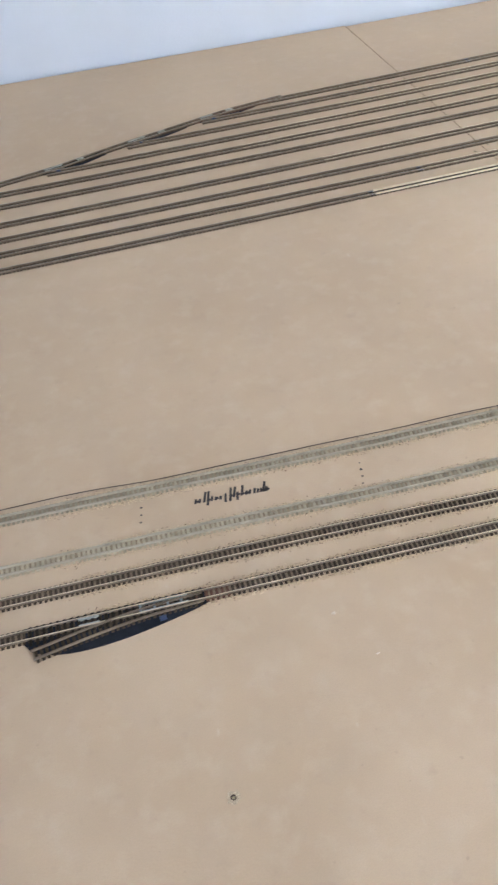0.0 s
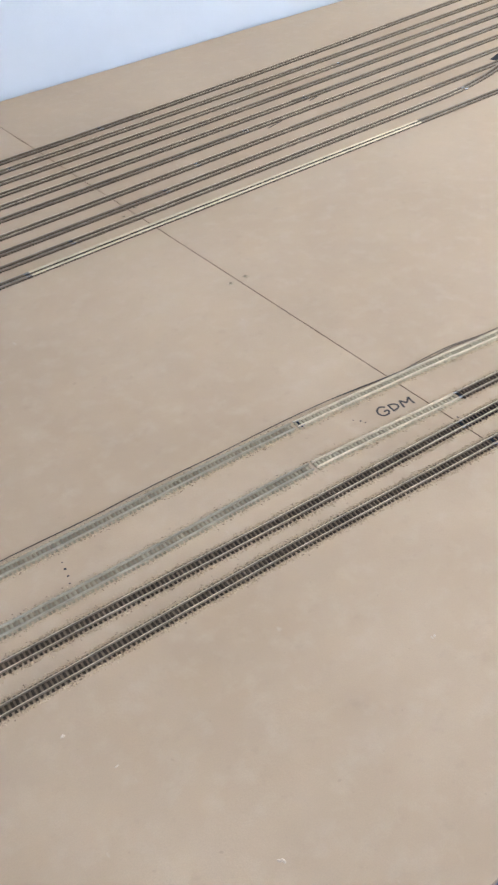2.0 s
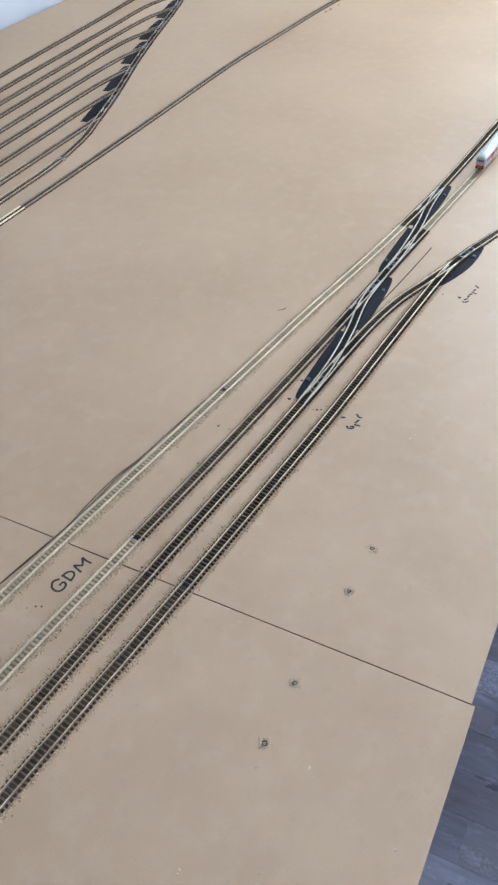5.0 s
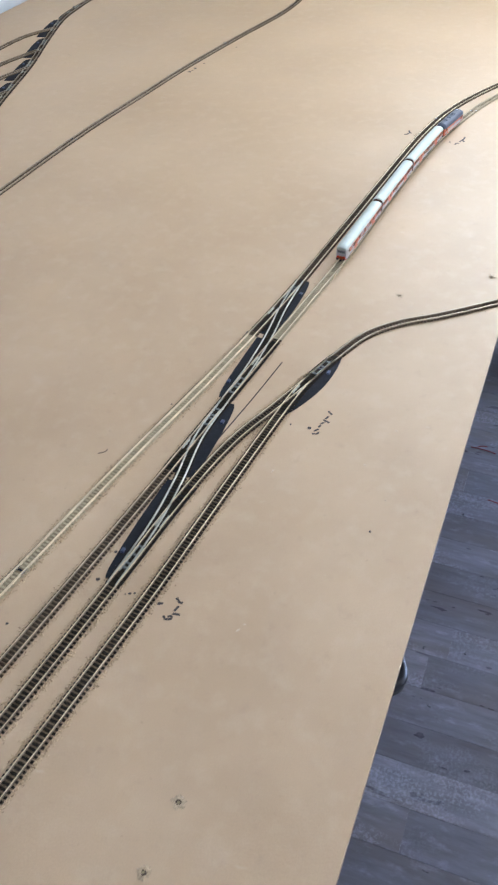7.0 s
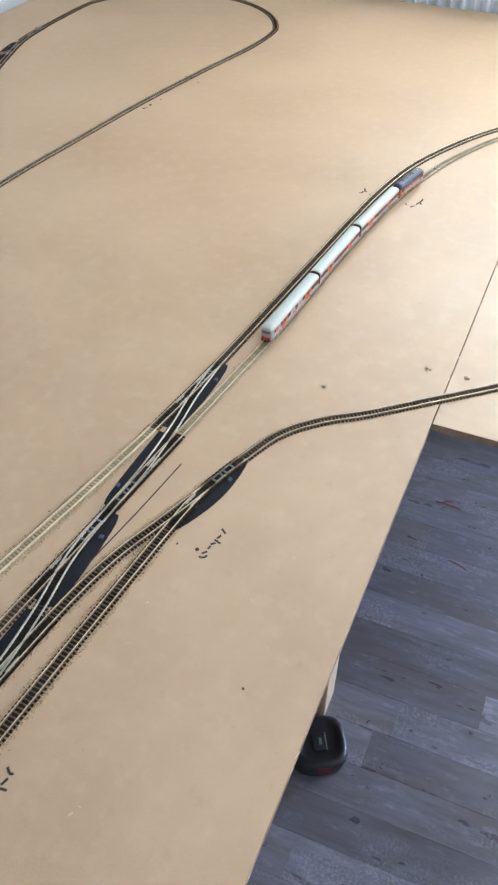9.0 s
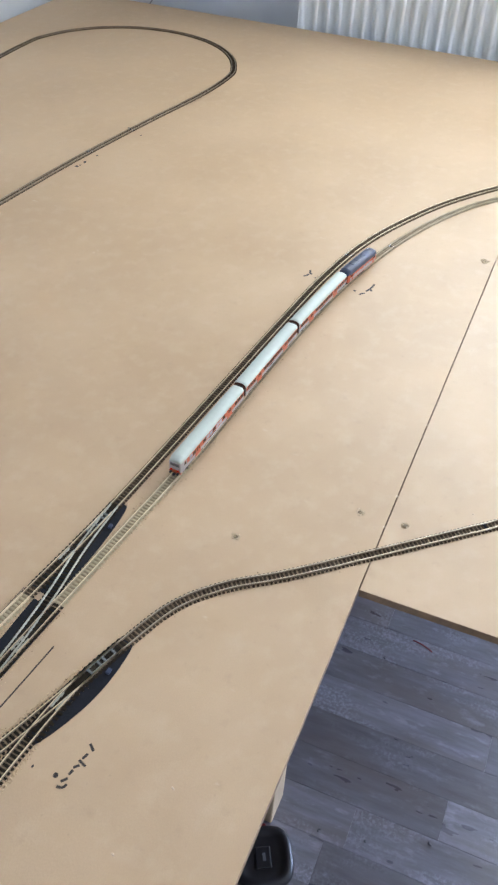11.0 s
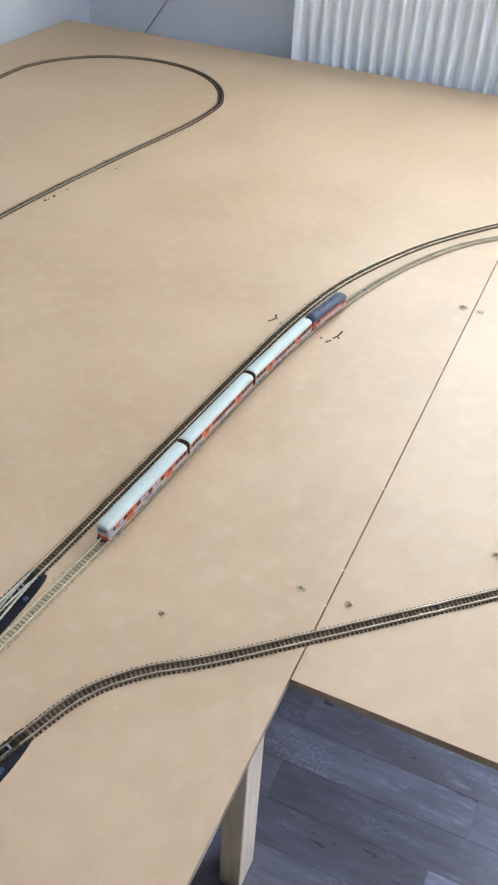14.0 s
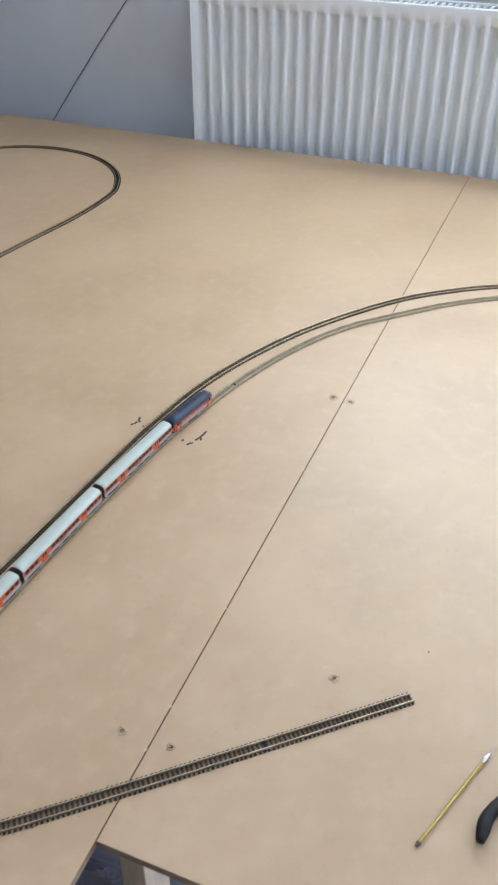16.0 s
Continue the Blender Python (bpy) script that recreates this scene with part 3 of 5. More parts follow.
def lay_track(name, ctrl, label, kind_of=lambda x: "brown", rail_of=RAIL, near=None, group="tracks on the table", sleepers=True, z=0.0, sides=None, bright=None, flanks_too=False):
    """A length of track: two rails and its sleepers; those inside near = (x0, x1) are single pieces."""
    line = spline(ctrl, 0.008)
    ob = empty(name, pose(0, 0, z), label, "railway track", group)
    for s in (-1, 1):
        v, fc = sweep(line, RAIL_PROFILE, s * GAUGE / 2, SL_H)
        rail = raw_part("rail", v, fc, rail_of, ob)
        if sides:   # browned flanks under a polished head
            rail.data.materials.append(sides)
            k = len(RAIL_PROFILE)
            rail.data.polygons.foreach_set("material_index", [0 if i % k == 4 else 1 for i in range(len(rail.data.polygons))])
            if bright:   # brighter metal paints the glint on one stretch, flanks too or the head alone
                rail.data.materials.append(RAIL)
                rail.data.polygons.foreach_set("material_index", [2 if (flanks_too or i % k == 4) and bright[0] < line[min(i // k, len(line) - 1)].x < bright[1] else 0 if i % k == 4 else 1
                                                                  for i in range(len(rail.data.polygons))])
    if not sleepers:
        return ob, line
    rest = {kd: ([], []) for kd in SLEEPERS}
    made = 0
    for p, d in resample(line, PITCH):
        kd = kind_of(p.x)
        n = Vector((-d.y, d.x))
        jit = random.uniform(-0.0003, 0.0003)
        if near and near[0] <= p.x <= near[1] and made < 300:
            sl = new("sleeper", SLEEPERS[kd])
            sl.parent = ob
            sl.location = (p.x + d.x * jit, p.y + d.y * jit, 0)
            sl.rotation_euler = (0, 0, math.atan2(n.y, n.x) + random.uniform(-0.03, 0.03))
            made += 1
        else:
            vs, fs = rest[kd]
            b = len(vs)
            for zz in (0, SL_H):
                for u, w in ((-1, -1), (1, -1), (1, 1), (-1, 1)):
                    q = p + n * (u * SL_LEN / 2) + d * (w * SL_W / 2 + jit)
                    vs.append((q.x, q.y, zz))
            fs += [tuple(b + i for i in t) for t in ((4, 5, 6, 7), (0, 1, 5, 4), (1, 2, 6, 5), (2, 3, 7, 6), (3, 0, 4, 7))]
    for kd, (vs, fs) in rest.items():
        if vs:
            raw_part("sleeper_strip", vs, fs, SLEEPER_MATS[kd], ob, kind="stuff")
    # thin strip between the rails that colours the gaps between the sleepers
    v, fc = sweep(line, [(-GAUGE / 2 + 0.0004, 0.00005), (GAUGE / 2 - 0.0004, 0.00005), (GAUGE / 2 - 0.0004, 0.00035), (-GAUGE / 2 + 0.0004, 0.00035)])
    raw_part("glue_bed", v, fc, {"grey": BED_PALE, "dusty": BED_PALE, "olive": BED_PALE, "black": BED_BLACK}.get(kind_of(line[len(line) // 2].x), BED_DARK), ob, "thin brown strip between the rails")
    for s in (-1, 1):   # webs that hold the sleepers together under the rails
        v, fc = sweep(line, [(-0.0006, 0.0001), (0.0006, 0.0001), (0.0006, 0.0009), (-0.0006, 0.0009)], s * GAUGE / 2)
        raw_part("sleeper_web", v, fc, SLEEPER_MATS[kind_of(line[len(line) // 2].x)], ob)
    return ob, line


A_CTRL = [(-2.2328, 0.5451), (-1.6458, 0.4947), (-1.3075, 0.4599), (-1.0806, 0.4404), (-0.8599, 0.412), (-0.6767, 0.3843), (-0.42, 0.347), (-0.27, 0.322), (-0.149, 0.304)]
E_CTRL = [(-0.149, 0.304), (-0.008, 0.287), (0.248, 0.266), (0.45, 0.250), (0.58, 0.237), (0.70, 0.215), (0.813, 0.176), (0.94, 0.113), (1.08, 0.012),
          (1.164, -0.080), (1.222, -0.175), (1.255, -0.29), (1.26, -0.42), (1.225, -0.56)]
B_CTRL = [(-2.2325, 0.4789), (-1.646, 0.431), (-1.2768, 0.3937), (-1.0574, 0.3756), (-0.8614, 0.3501), (-0.6583, 0.3245), (-0.45, 0.301), (-0.283, 0.284), (-0.145, 0.27)]
F_CTRL = [(-0.145, 0.270), (-0.043, 0.259), (0.114, 0.243), (0.333, 0.229), (0.52, 0.210), (0.66, 0.184), (0.78, 0.150), (0.885, 0.105), (0.965, 0.056), (1.035, -0.010),
          (1.117, -0.095), (1.180, -0.19), (1.213, -0.30), (1.218, -0.42), (1.19, -0.55)]
C_CTRL = [(-2.2328, 0.447), (-1.6566, 0.3959), (-1.3438, 0.3656), (-1.1149, 0.3393), (-0.8644, 0.3123), (-0.6979, 0.2924), (-0.557, 0.277), (-0.476, 0.269), (-0.4, 0.259), (-0.34, 0.246),
          (-0.285, 0.227), (-0.228, 0.208), (-0.165, 0.189)]
D_CTRL = [(-2.2333, 0.4084), (-1.6614, 0.3571), (-1.3604, 0.3292), (-1.1362, 0.3073), (-0.8949, 0.2777), (-0.6986, 0.2542), (-0.5701, 0.24), (-0.42, 0.227), (-0.29, 0.215), (-0.225, 0.206),
          (-0.165, 0.189)]
G_CTRL = [(-0.165, 0.189), (-0.100, 0.164), (-0.055, 0.127), (-0.015, 0.076), (0.052, 0.000), (0.150, -0.110), (0.251, -0.222)]
BA_CTRL = [(-0.30, 0.2855), (-0.22, 0.2805), (-0.14, 0.2815), (-0.07, 0.2865), (0.0, 0.2865)]
CB_CTRL = [(-0.585, 0.2805), (-0.50, 0.2765), (-0.43, 0.2800), (-0.36, 0.2875), (-0.285, 0.2845)]


def stretch(ctrl, x0, x1):
    """The part of a smooth line between two places along the table."""
    pts = [tuple(p) for p in spline(ctrl, 0.004) if x0 <= p.x <= x1]
    return pts[:-1:6] + [pts[-1]]


JOINT_X = -0.842
A_JOINT, B_DULL_END, CD_JOINT = -1.007, -1.036, -0.870
lay_track("railway_track", stretch(A_CTRL, -2.2, A_JOINT), "model track with dull olive-grey sleepers and tarnished rails", lambda x: "olive", RAIL_OLD, (-1.52, A_JOINT))
lay_track("railway_track", stretch(A_CTRL, A_JOINT, 0), "model track with pale grey sleepers and shiny rails on fibreboard", lambda x: "grey", RAIL, (A_JOINT, -0.149), sides=RAIL_SIDE)
lay_track("railway_track", E_CTRL, "curving model track with dark brown sleepers, outer line", lambda x: "brown", RAIL, (-0.149, 1.1), sides=RAIL_DARK)
# no joint on line B here: the duller length paints in a weakening reflection
lay_track("railway_track", stretch(B_CTRL, -2.2, B_DULL_END), "model track with dull olive-grey sleepers and tarnished rails", lambda x: "olive", RAIL_OLD, (-1.4, B_DULL_END))
lay_track("railway_track", stretch(B_CTRL, B_DULL_END, JOINT_X), "model track with pale grey sleepers and shiny rails", lambda x: "grey", RAIL, (B_DULL_END, JOINT_X), sides=RAIL_SIDE)
lay_track("railway_track", stretch(B_CTRL, JOINT_X, 0), "model track with brown sleepers and browned rails", lambda x: "black" if x > -0.43 else "brown", RAIL_SIDE, (JOINT_X, -0.145), sides=RAIL_DARK)
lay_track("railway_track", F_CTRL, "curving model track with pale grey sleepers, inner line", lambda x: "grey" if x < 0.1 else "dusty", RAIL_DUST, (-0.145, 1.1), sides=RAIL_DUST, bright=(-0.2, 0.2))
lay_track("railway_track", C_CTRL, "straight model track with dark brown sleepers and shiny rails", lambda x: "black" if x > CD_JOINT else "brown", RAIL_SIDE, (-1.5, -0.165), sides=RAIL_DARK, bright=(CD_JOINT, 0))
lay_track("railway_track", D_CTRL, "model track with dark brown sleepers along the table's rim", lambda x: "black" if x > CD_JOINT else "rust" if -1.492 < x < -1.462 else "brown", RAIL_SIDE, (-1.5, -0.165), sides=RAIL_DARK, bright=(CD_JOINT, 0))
lay_track("railway_track", G_CTRL, "branch track with dark brown sleepers that ends on the board", lambda x: "brown", RAIL_WORN, (-0.165, 0.26), sides=RAIL_DARK)
lay_track("crossover_track", BA_CTRL, "crossing rails between two parallel model tracks", kind_of=lambda x: "black", rail_of=RAIL_SILVER, near=(-0.30, 0.0), z=0.00025)
lay_track("crossover_track", CB_CTRL, "crossing rails between two parallel model tracks", kind_of=lambda x: "black", rail_of=RAIL_SILVER, near=(-0.58, -0.29), z=0.00025)

# storage yard at the back: ten tracks, of which the outermost runs round the return loop
YARD = [(1.2607, 1.2522, 1.2627), (1.2317, 1.2149, 1.2151), (1.1953, 1.1767, 1.1735), (1.1566, 1.1389, 1.1349), (1.1189, 1.0990, 1.0912), (1.0812, 1.0595, 1.0486), (1.0317, 1.0129, 1.0037), (0.9895, 0.9680, 0.9549), (0.9516, 0.9278, 0.9114)]
LADDER = [(-0.0433, 0.9351), (0.0261, 0.9556), (0.1297, 0.9863), (0.3033, 1.0443), (0.4766, 1.0953), (0.664, 1.148), (0.83, 1.205), (1, 1.258), (1.138, 1.276)]
LADDER_END = [0.93, 0.77, 0.655, 0.516, 0.39, 0.271, 0.16, 0.022, -0.042]
LADDER_L = [(-1.7783, 1.1357), (-1.5648, 1.1694), (-1.4758, 1.1833), (-1.3811, 1.2076), (-1.2831, 1.2291), (-1.1798, 1.2513), (-1.0765, 1.2622)]


def yard_y(i, x):
    """Where yard track i lies across the table: a gentle curve through three places."""
    a, b, c = YARD[i]
    u = (x + 1.2) / 1.2
    return a * (2 * u - 1) * (u - 1) + 4 * b * u * (1 - u) + c * u * (2 * u - 1)


def ladder_y(ctrl, x):
    for (xa, ya), (xb, yb) in zip(ctrl, ctrl[1:]):
        if xa <= x <= xb:
            return ya + (yb - ya) * (x - xa) / (xb - xa)
    return ctrl[-1][1]


# from x to x: where each yard track's rails are given their glint
BRIGHT_X = [(-0.66, 0.0), (-0.94, -0.35), (-1.0, -0.254), (-1.15, -0.5), (-1.2, -0.42), (-0.585, -0.2), (-1.1, -0.5), (-0.80, -0.2), (-0.982, -0.172)]
for i in range(len(YARD)):
    xe = LADDER_END[i]
    left = {0: -1.109, 1: -1.227, 2: -1.359, 3: -1.493}.get(i, -2.2)
    last = xe - 0.13 if i < 8 else -0.28
    xs = [left] + [x for x in (-1.8, -1.4, -1.0, -0.7, -0.4, -0.1, 0.2, 0.45) if left + 0.08 < x < last - 0.08] + [last]
    pts = [(x, yard_y(i, min(x, 0.1)) + (YARD[i][2] - YARD[i][1]) / 0.6 * max(0, x - 0.1)) for x in xs]
    if i == 8:
        pts += [(-0.180, 0.917), (-0.100, 0.925), (-0.043, 0.935)]
    elif i < 8:
        pts.append((xe, ladder_y(LADDER, xe)))
    lay_track("yard_track", pts, "storage yard track with brown sleepers and dull rails", rail_of=RAIL_YARD, sides=RAIL_DARK, group="yard tracks", z=0.0001 * (i % 2), bright=BRIGHT_X[i])
lay_track("yard_track", LADDER_L, "yard lead track joining the back storage tracks", lambda x: "rust" if -1.24 < x < -1.19 or -1.13 < x < -1.08 else "brown", rail_of=RAIL_YARD, sides=RAIL_DARK, group="yard tracks", z=0.0003)
lay_track("yard_track", LADDER, "yard lead track that climbs across the ladder of turnouts", rail_of=RAIL_YARD, sides=RAIL_DARK, group="yard tracks", z=0.0003)
LOOP_C, LOOP_R = Vector((1.308, 1.010)), 0.272
arc = [tuple(LOOP_C + LOOP_R * Vector((math.cos(radians(a)), math.sin(radians(a))))) for a in range(-82, 100, 14)]
OUTER = [(-2.2573, 0.9751), (-1.5834, 0.93), (-0.8913, 0.8996), (-0.3309, 0.8737), (0.0112, 0.8592), (0.3457, 0.8489), (0.5699, 0.83), (0.78, 0.81), (1.01, 0.778), (1.21, 0.746)] + arc + [(1.138, 1.276)]
lay_track("yard_track", OUTER, "long track that turns back in a half-circle loop", rail_of=RAIL_YARD, group="yard tracks", sides=RAIL_DARK, bright=(-1.072, -0.33), flanks_too=True)


# ---- turnouts: black underlay, long timbers, tie bar, point blades and check rails ----
def outline_prism(pts, z0, z1):
    bm = bmesh.new()
    lo = [bm.verts.new((x, y, z0)) for x, y in pts]
    hi = [bm.verts.new((x, y, z1)) for x, y in pts]
    bm.faces.new(hi)
    bm.faces.new(lo[::-1])
    n = len(pts)
    for i in range(n):
        bm.faces.new((lo[i], lo[(i + 1) % n], hi[(i + 1) % n], hi[i]))
    return bm


def turnout(ctrl, x0, x1, side, bulge, label, heel=1, wood=SLEEPER_BLACK, bars_on=True, blunt="", dark=PAD, taper=0.65):
    """side: +1 for underlay on the far (left) side of the line, heel: +1 when the blades lie at the right end."""
    line = [p for p in spline(ctrl, 0.006) if x0 <= p.x <= x1]
    nn = normals(line)
    c = line[len(line) // 2]
    ob = empty("turnout", pose(0, 0, 0), label, "turnout", "turnouts")
    k = len(line)
    edge = []
    for i, (p, n) in enumerate(zip(line, nn)):
        u = i / (k - 1)
        if blunt == "right":
            s = 0.16 + 0.84 * u ** taper
        elif blunt == "left":
            s = 0.16 + 0.84 * (1 - u) ** taper
        elif blunt == "skew":
            s = math.sin(math.pi * u ** 0.62)
        else:
            s = math.sin(math.pi * u)
        q = p + n * side * (0.0075 + bulge * max(0, s) ** 0.85)
        edge.append((q.x, q.y))
    inner = [tuple(p - n * side * 0.0078) for p, n in zip(line, nn)]
    part("underlay", outline_prism(edge + inner[::-1], 0.0, 0.0009), dark, ob, "thin black underlay with a curved outer edge")
    # timbers, longer towards the frog
    for i in range(1, k - 1):
        u = i / (k - 1)
        if heel < 0:
            u = 1 - u
        p, n = line[i], nn[i]
        reach = 0.008 + 0.003 * (1 - u)
        ang = math.atan2(n.y, n.x)
        a, b = (-0.008, reach) if side > 0 else (-reach, 0.008)
        t = part("timber", box_bm(a, -SL_W / 2, 0, b, SL_W / 2, SL_H - 0.0001), wood, ob)
        t.matrix_local = pose(p.x, p.y, 0.0006, 0, 0, math.degrees(ang))
    # check rails and blades
    mid = line[int(k * (0.30 if heel > 0 else 0.55)):int(k * (0.45 if heel > 0 else 0.70))]
    for off in (-GAUGE / 2 + 0.0014, GAUGE / 2 - 0.0014):
        if len(mid) > 2:
            v, fc = sweep(mid, RAIL_PROFILE, off, SL_H + 0.0001)
            raw_part("check_rail", v, fc, RAIL_SILVER, ob)
    tip = line[int(k * 0.62):int(k * 0.9)] if heel > 0 else line[int(k * 0.1):int(k * 0.38)]
    for off0 in (-1, 1):
        if len(tip) > 2:
            v, fc = sweep(tip, [(u * 0.7, w) for u, w in RAIL_PROFILE], off0 * (GAUGE / 2 - 0.0011), SL_H)
            raw_part("point_blade", v, fc, RAIL_SILVER, ob)
    for u in ((0.66, 0.73, 0.80, 0.87) if heel > 0 else (0.13, 0.20, 0.27, 0.34)) if bars_on else ():
        i = int(u * (k - 1))
        p, n = line[i], nn[i]
        t = part("tie_bar", box_bm(-0.0042, -0.0011, 0, 0.0042, 0.0011, 0.0017, bevel=0.0003), TURNOUT_PLASTIC, ob, "pale grey plastic tie bar")
        t.matrix_local = pose(p.x, p.y, SL_H, 0, 0, math.degrees(math.atan2(n.y, n.x)))
    # small lever box on the outer edge
    i = int((0.75 if heel > 0 else 0.25) * (k - 1))
    q = line[i] + nn[i] * side * (0.0085 + bulge * 0.30)
    lever = part("lever", box_bm(-0.003, -0.002, 0, 0.003, 0.002, 0.0025, bevel=0.0005), LEVER_BLUE, ob, "small blue point lever")
    lever.location = (q.x, q.y, 0.0009)
    return ob


turnout(C_CTRL, -0.582, -0.432, 1, 0.0205, "model turnout on black underlay, start of a crossover", heel=-1, blunt="right")
turnout(B_CTRL, -0.425, -0.288, -1, 0.0245, "model turnout on black underlay, end of a crossover", heel=1, blunt="left")
turnout(B_CTRL, -0.285, -0.150, 1, 0.0175, "model turnout on black underlay with pale tie bars", heel=-1, blunt="right")
turnout(E_CTRL, -0.140, 0.008, -1, 0.0205, "model turnout on black underlay where lines part", heel=1, blunt="left")
turnout(D_CTRL[:-1] + G_CTRL, -0.285, -0.150, -1, 0.0145, "model turnout on black underlay beside the branch curve", heel=1)
turnout(D_CTRL, -1.643, -1.478, -1, 0.0195, "model turnout on black underlay with a stub of track", heel=1, blunt="skew")
STUB = [(-1.486, 0.3388), (-1.538, 0.3409), (-1.5844, 0.3386), (-1.6369, 0.3336)]
lay_track("crossover_track", STUB, "short stub of diverging rails at a turnout", kind_of=lambda x: "brown", rail_of=RAIL_DARK, near=(-1.6, -1.4), z=0.0003)
for x0 in (0.0, 0.142, 0.285, 0.428, 0.571, 0.714, 0.857, 1.0):
    turnout(LADDER, x0 + 0.002, x0 + 0.141, 1, 0.0225 if x0 < 0.9 else 0.006, "dark yard turnout in the ladder row on black underlay", heel=1, blunt="left", taper=0.35)
for x0, wood in ((-1.50, SLEEPER_BLACK), (-1.36, SLEEPER_BROWN), (-1.235, RUST)):
    turnout(LADDER_L, x0, x0 + 0.11, -1, 0.006, "dark brown yard turnout of the back storage tracks", heel=-1, wood=wood, bars_on=False)


# ---- rail joints and dirt beside the tracks ----
def rail_joiner(ctrl, x, label="small metal rail joiner between two track lengths"):
    line = spline(ctrl, 0.004)
    i = min(range(len(line)), key=lambda k: abs(line[k].x - x))
    p, n = line[i], normals(line)[i]
    ob = empty("rail_joiner", pose(p.x, p.y, SL_H, 0, 0, math.degrees(math.atan2(n.y, n.x))), label, "rail joiner", "rail joiners")
    for s in (-1, 1):
        part("clip", box_bm(s * GAUGE / 2 - 0.0012, -0.0045, 0, s * GAUGE / 2 + 0.0012, 0.0045, 0.0013, bevel=0.0003), STEEL, ob)
    part("feed_plate", box_bm(-0.0060, -0.0014, -0.001, 0.0060, 0.0014, 0.0001), PAD, ob)


for ctrl, xs in ((OUTER, (-1.072, 0.34, 0.816, 0.951)), (A_CTRL, (-1.003, -0.60)), (B_CTRL, (-0.84,)), (C_CTRL, (-0.875,)), (D_CTRL, (-0.87,)), (F_CTRL, (0.09, 0.72)),
                 (E_CTRL, (0.66,)), (G_CTRL, (0.145,))):
    for xv in xs:
        rail_joiner(ctrl, xv)
for i, xv in ((8, -0.980), (8, -0.155), (7, -0.790), (6, -0.699), (5, -0.560), (4, -0.390), (2, -0.225), (1, -0.930), (0, -0.735)):
    rail_joiner([(x, yard_y(i, x)) for x in (xv - 0.1, xv, xv + 0.1)], xv)


def crumbs(name, ctrl, x0, x1, count, spread, material, label, size=(0.0003, 0.0008), sides=(-1, 1)):
    """Loose crumbs of fibre and old ballast along the sleeper ends: one sheet of tiny lumps."""
    line = [p for p in spline(ctrl, 0.004) if x0 <= p.x <= x1]
    nn = normals(line)
    verts, faces = [], []
    for _ in range(count):
        i = random.randrange(len(line))
        off = random.choice(sides) * (SL_LEN / 2 + abs(random.gauss(0.0014, spread)))
        p = line[i] + nn[i] * off + Vector((nn[i].y, -nn[i].x)) * random.uniform(-0.003, 0.003)
        r = random.uniform(*size)
        a = random.uniform(0, 6.28)
        b = len(verts)
        for k in range(4):
            verts.append((p.x + r * random.uniform(0.6, 1.6) * math.cos(a + k * 1.57), p.y + r * random.uniform(0.6, 1.6) * math.sin(a + k * 1.57), 0.0))
        verts.append((p.x, p.y, r * random.uniform(0.5, 1.2)))
        faces += [(b + k, b + (k + 1) % 4, b + 4) for k in range(4)]
    ob = raw_part(name, verts, faces, material, None, "", kind="stuff")
    return tagged(ob, label, "crumbs")


SAND = mat("sandy_crumbs", (0.57, 0.41, 0.245), 0.95, var=0.25, scale=900)
DARK_CRUMB = mat("dark_crumbs", (0.20, 0.125, 0.065), 0.9, var=0.5, scale=900)
for ctrl, lo, hi, n in ((A_CTRL, -1.6, -0.15, 9000), (B_CTRL, -1.6, -0.15, 5500), (C_CTRL, -1.6, -0.2, 12000), (D_CTRL, -1.6, -0.2, 16000), (F_CTRL, -0.1, 1.1, 1400), (E_CTRL, 0, 1.1, 700), (G_CTRL, -0.16, 0.05, 150)):
    crumbs("track_crumbs", ctrl, lo, hi, n * 2 // 3, 0.0017, SAND, "sandy crumbs of fibre strewn beside the track", (0.0003, 0.0010))
    crumbs("track_crumbs", ctrl, lo, hi, n // 8, 0.0019, DARK_CRUMB, "dark crumbs strewn beside the track")


# ---- train ----
def body_rings(profile_at, xs):
    """Loft: profile_at(x) gives the (across, up) ring at x; end caps close it."""
    bm = bmesh.new()
    rings = [[bm.verts.new((x, u, w)) for u, w in profile_at(x)] for x in xs]
    n = len(rings[0])
    for a, b in zip(rings, rings[1:]):
        for j in range(n):
            bm.faces.new((a[j], a[(j + 1) % n], b[(j + 1) % n], b[j]))
    bm.faces.new(rings[0])
    bm.faces.new(rings[-1][::-1])
    return bm


def roof_profile(hw, z0, zt, steps=10, square=2.4):
    ring = [(-hw, z0)]
    for k in range(steps + 1):
        a = math.pi * (1 - k / steps)
        c, s = math.cos(a), math.sin(a)
        ring.append((hw * math.copysign(abs(c) ** (2 / square), c), z0 + (zt - z0) * abs(s) ** (2 / square)))
    return ring + [(hw, z0)]


def bogie(parent, x, wheel_x=0.0065):
    fr = part("bogie", box_bm(x - 0.012, -0.0062, 0.0036, x + 0.012, 0.0062, 0.0074, bevel=0.0008), BLACK_PLASTIC, parent, "black bogie frame")
    for dx in (-wheel_x, wheel_x):
        for s in (-1, 1):
            cyl = cyl_bm(0.0030, 0.0030, (x + dx, s * 0.0038, 0.0062), (x + dx, s * 0.0050, 0.0062), 18)
            part("wheel", cyl, WHEEL_STEEL, fr)
    return fr


def coupler(parent, x, s):
    part("coupler", box_bm(min(x, x + s * 0.004), -0.0016, 0.0058, max(x, x + s * 0.004), 0.0016, 0.0078, bevel=0.0004), BLACK_PLASTIC, parent)


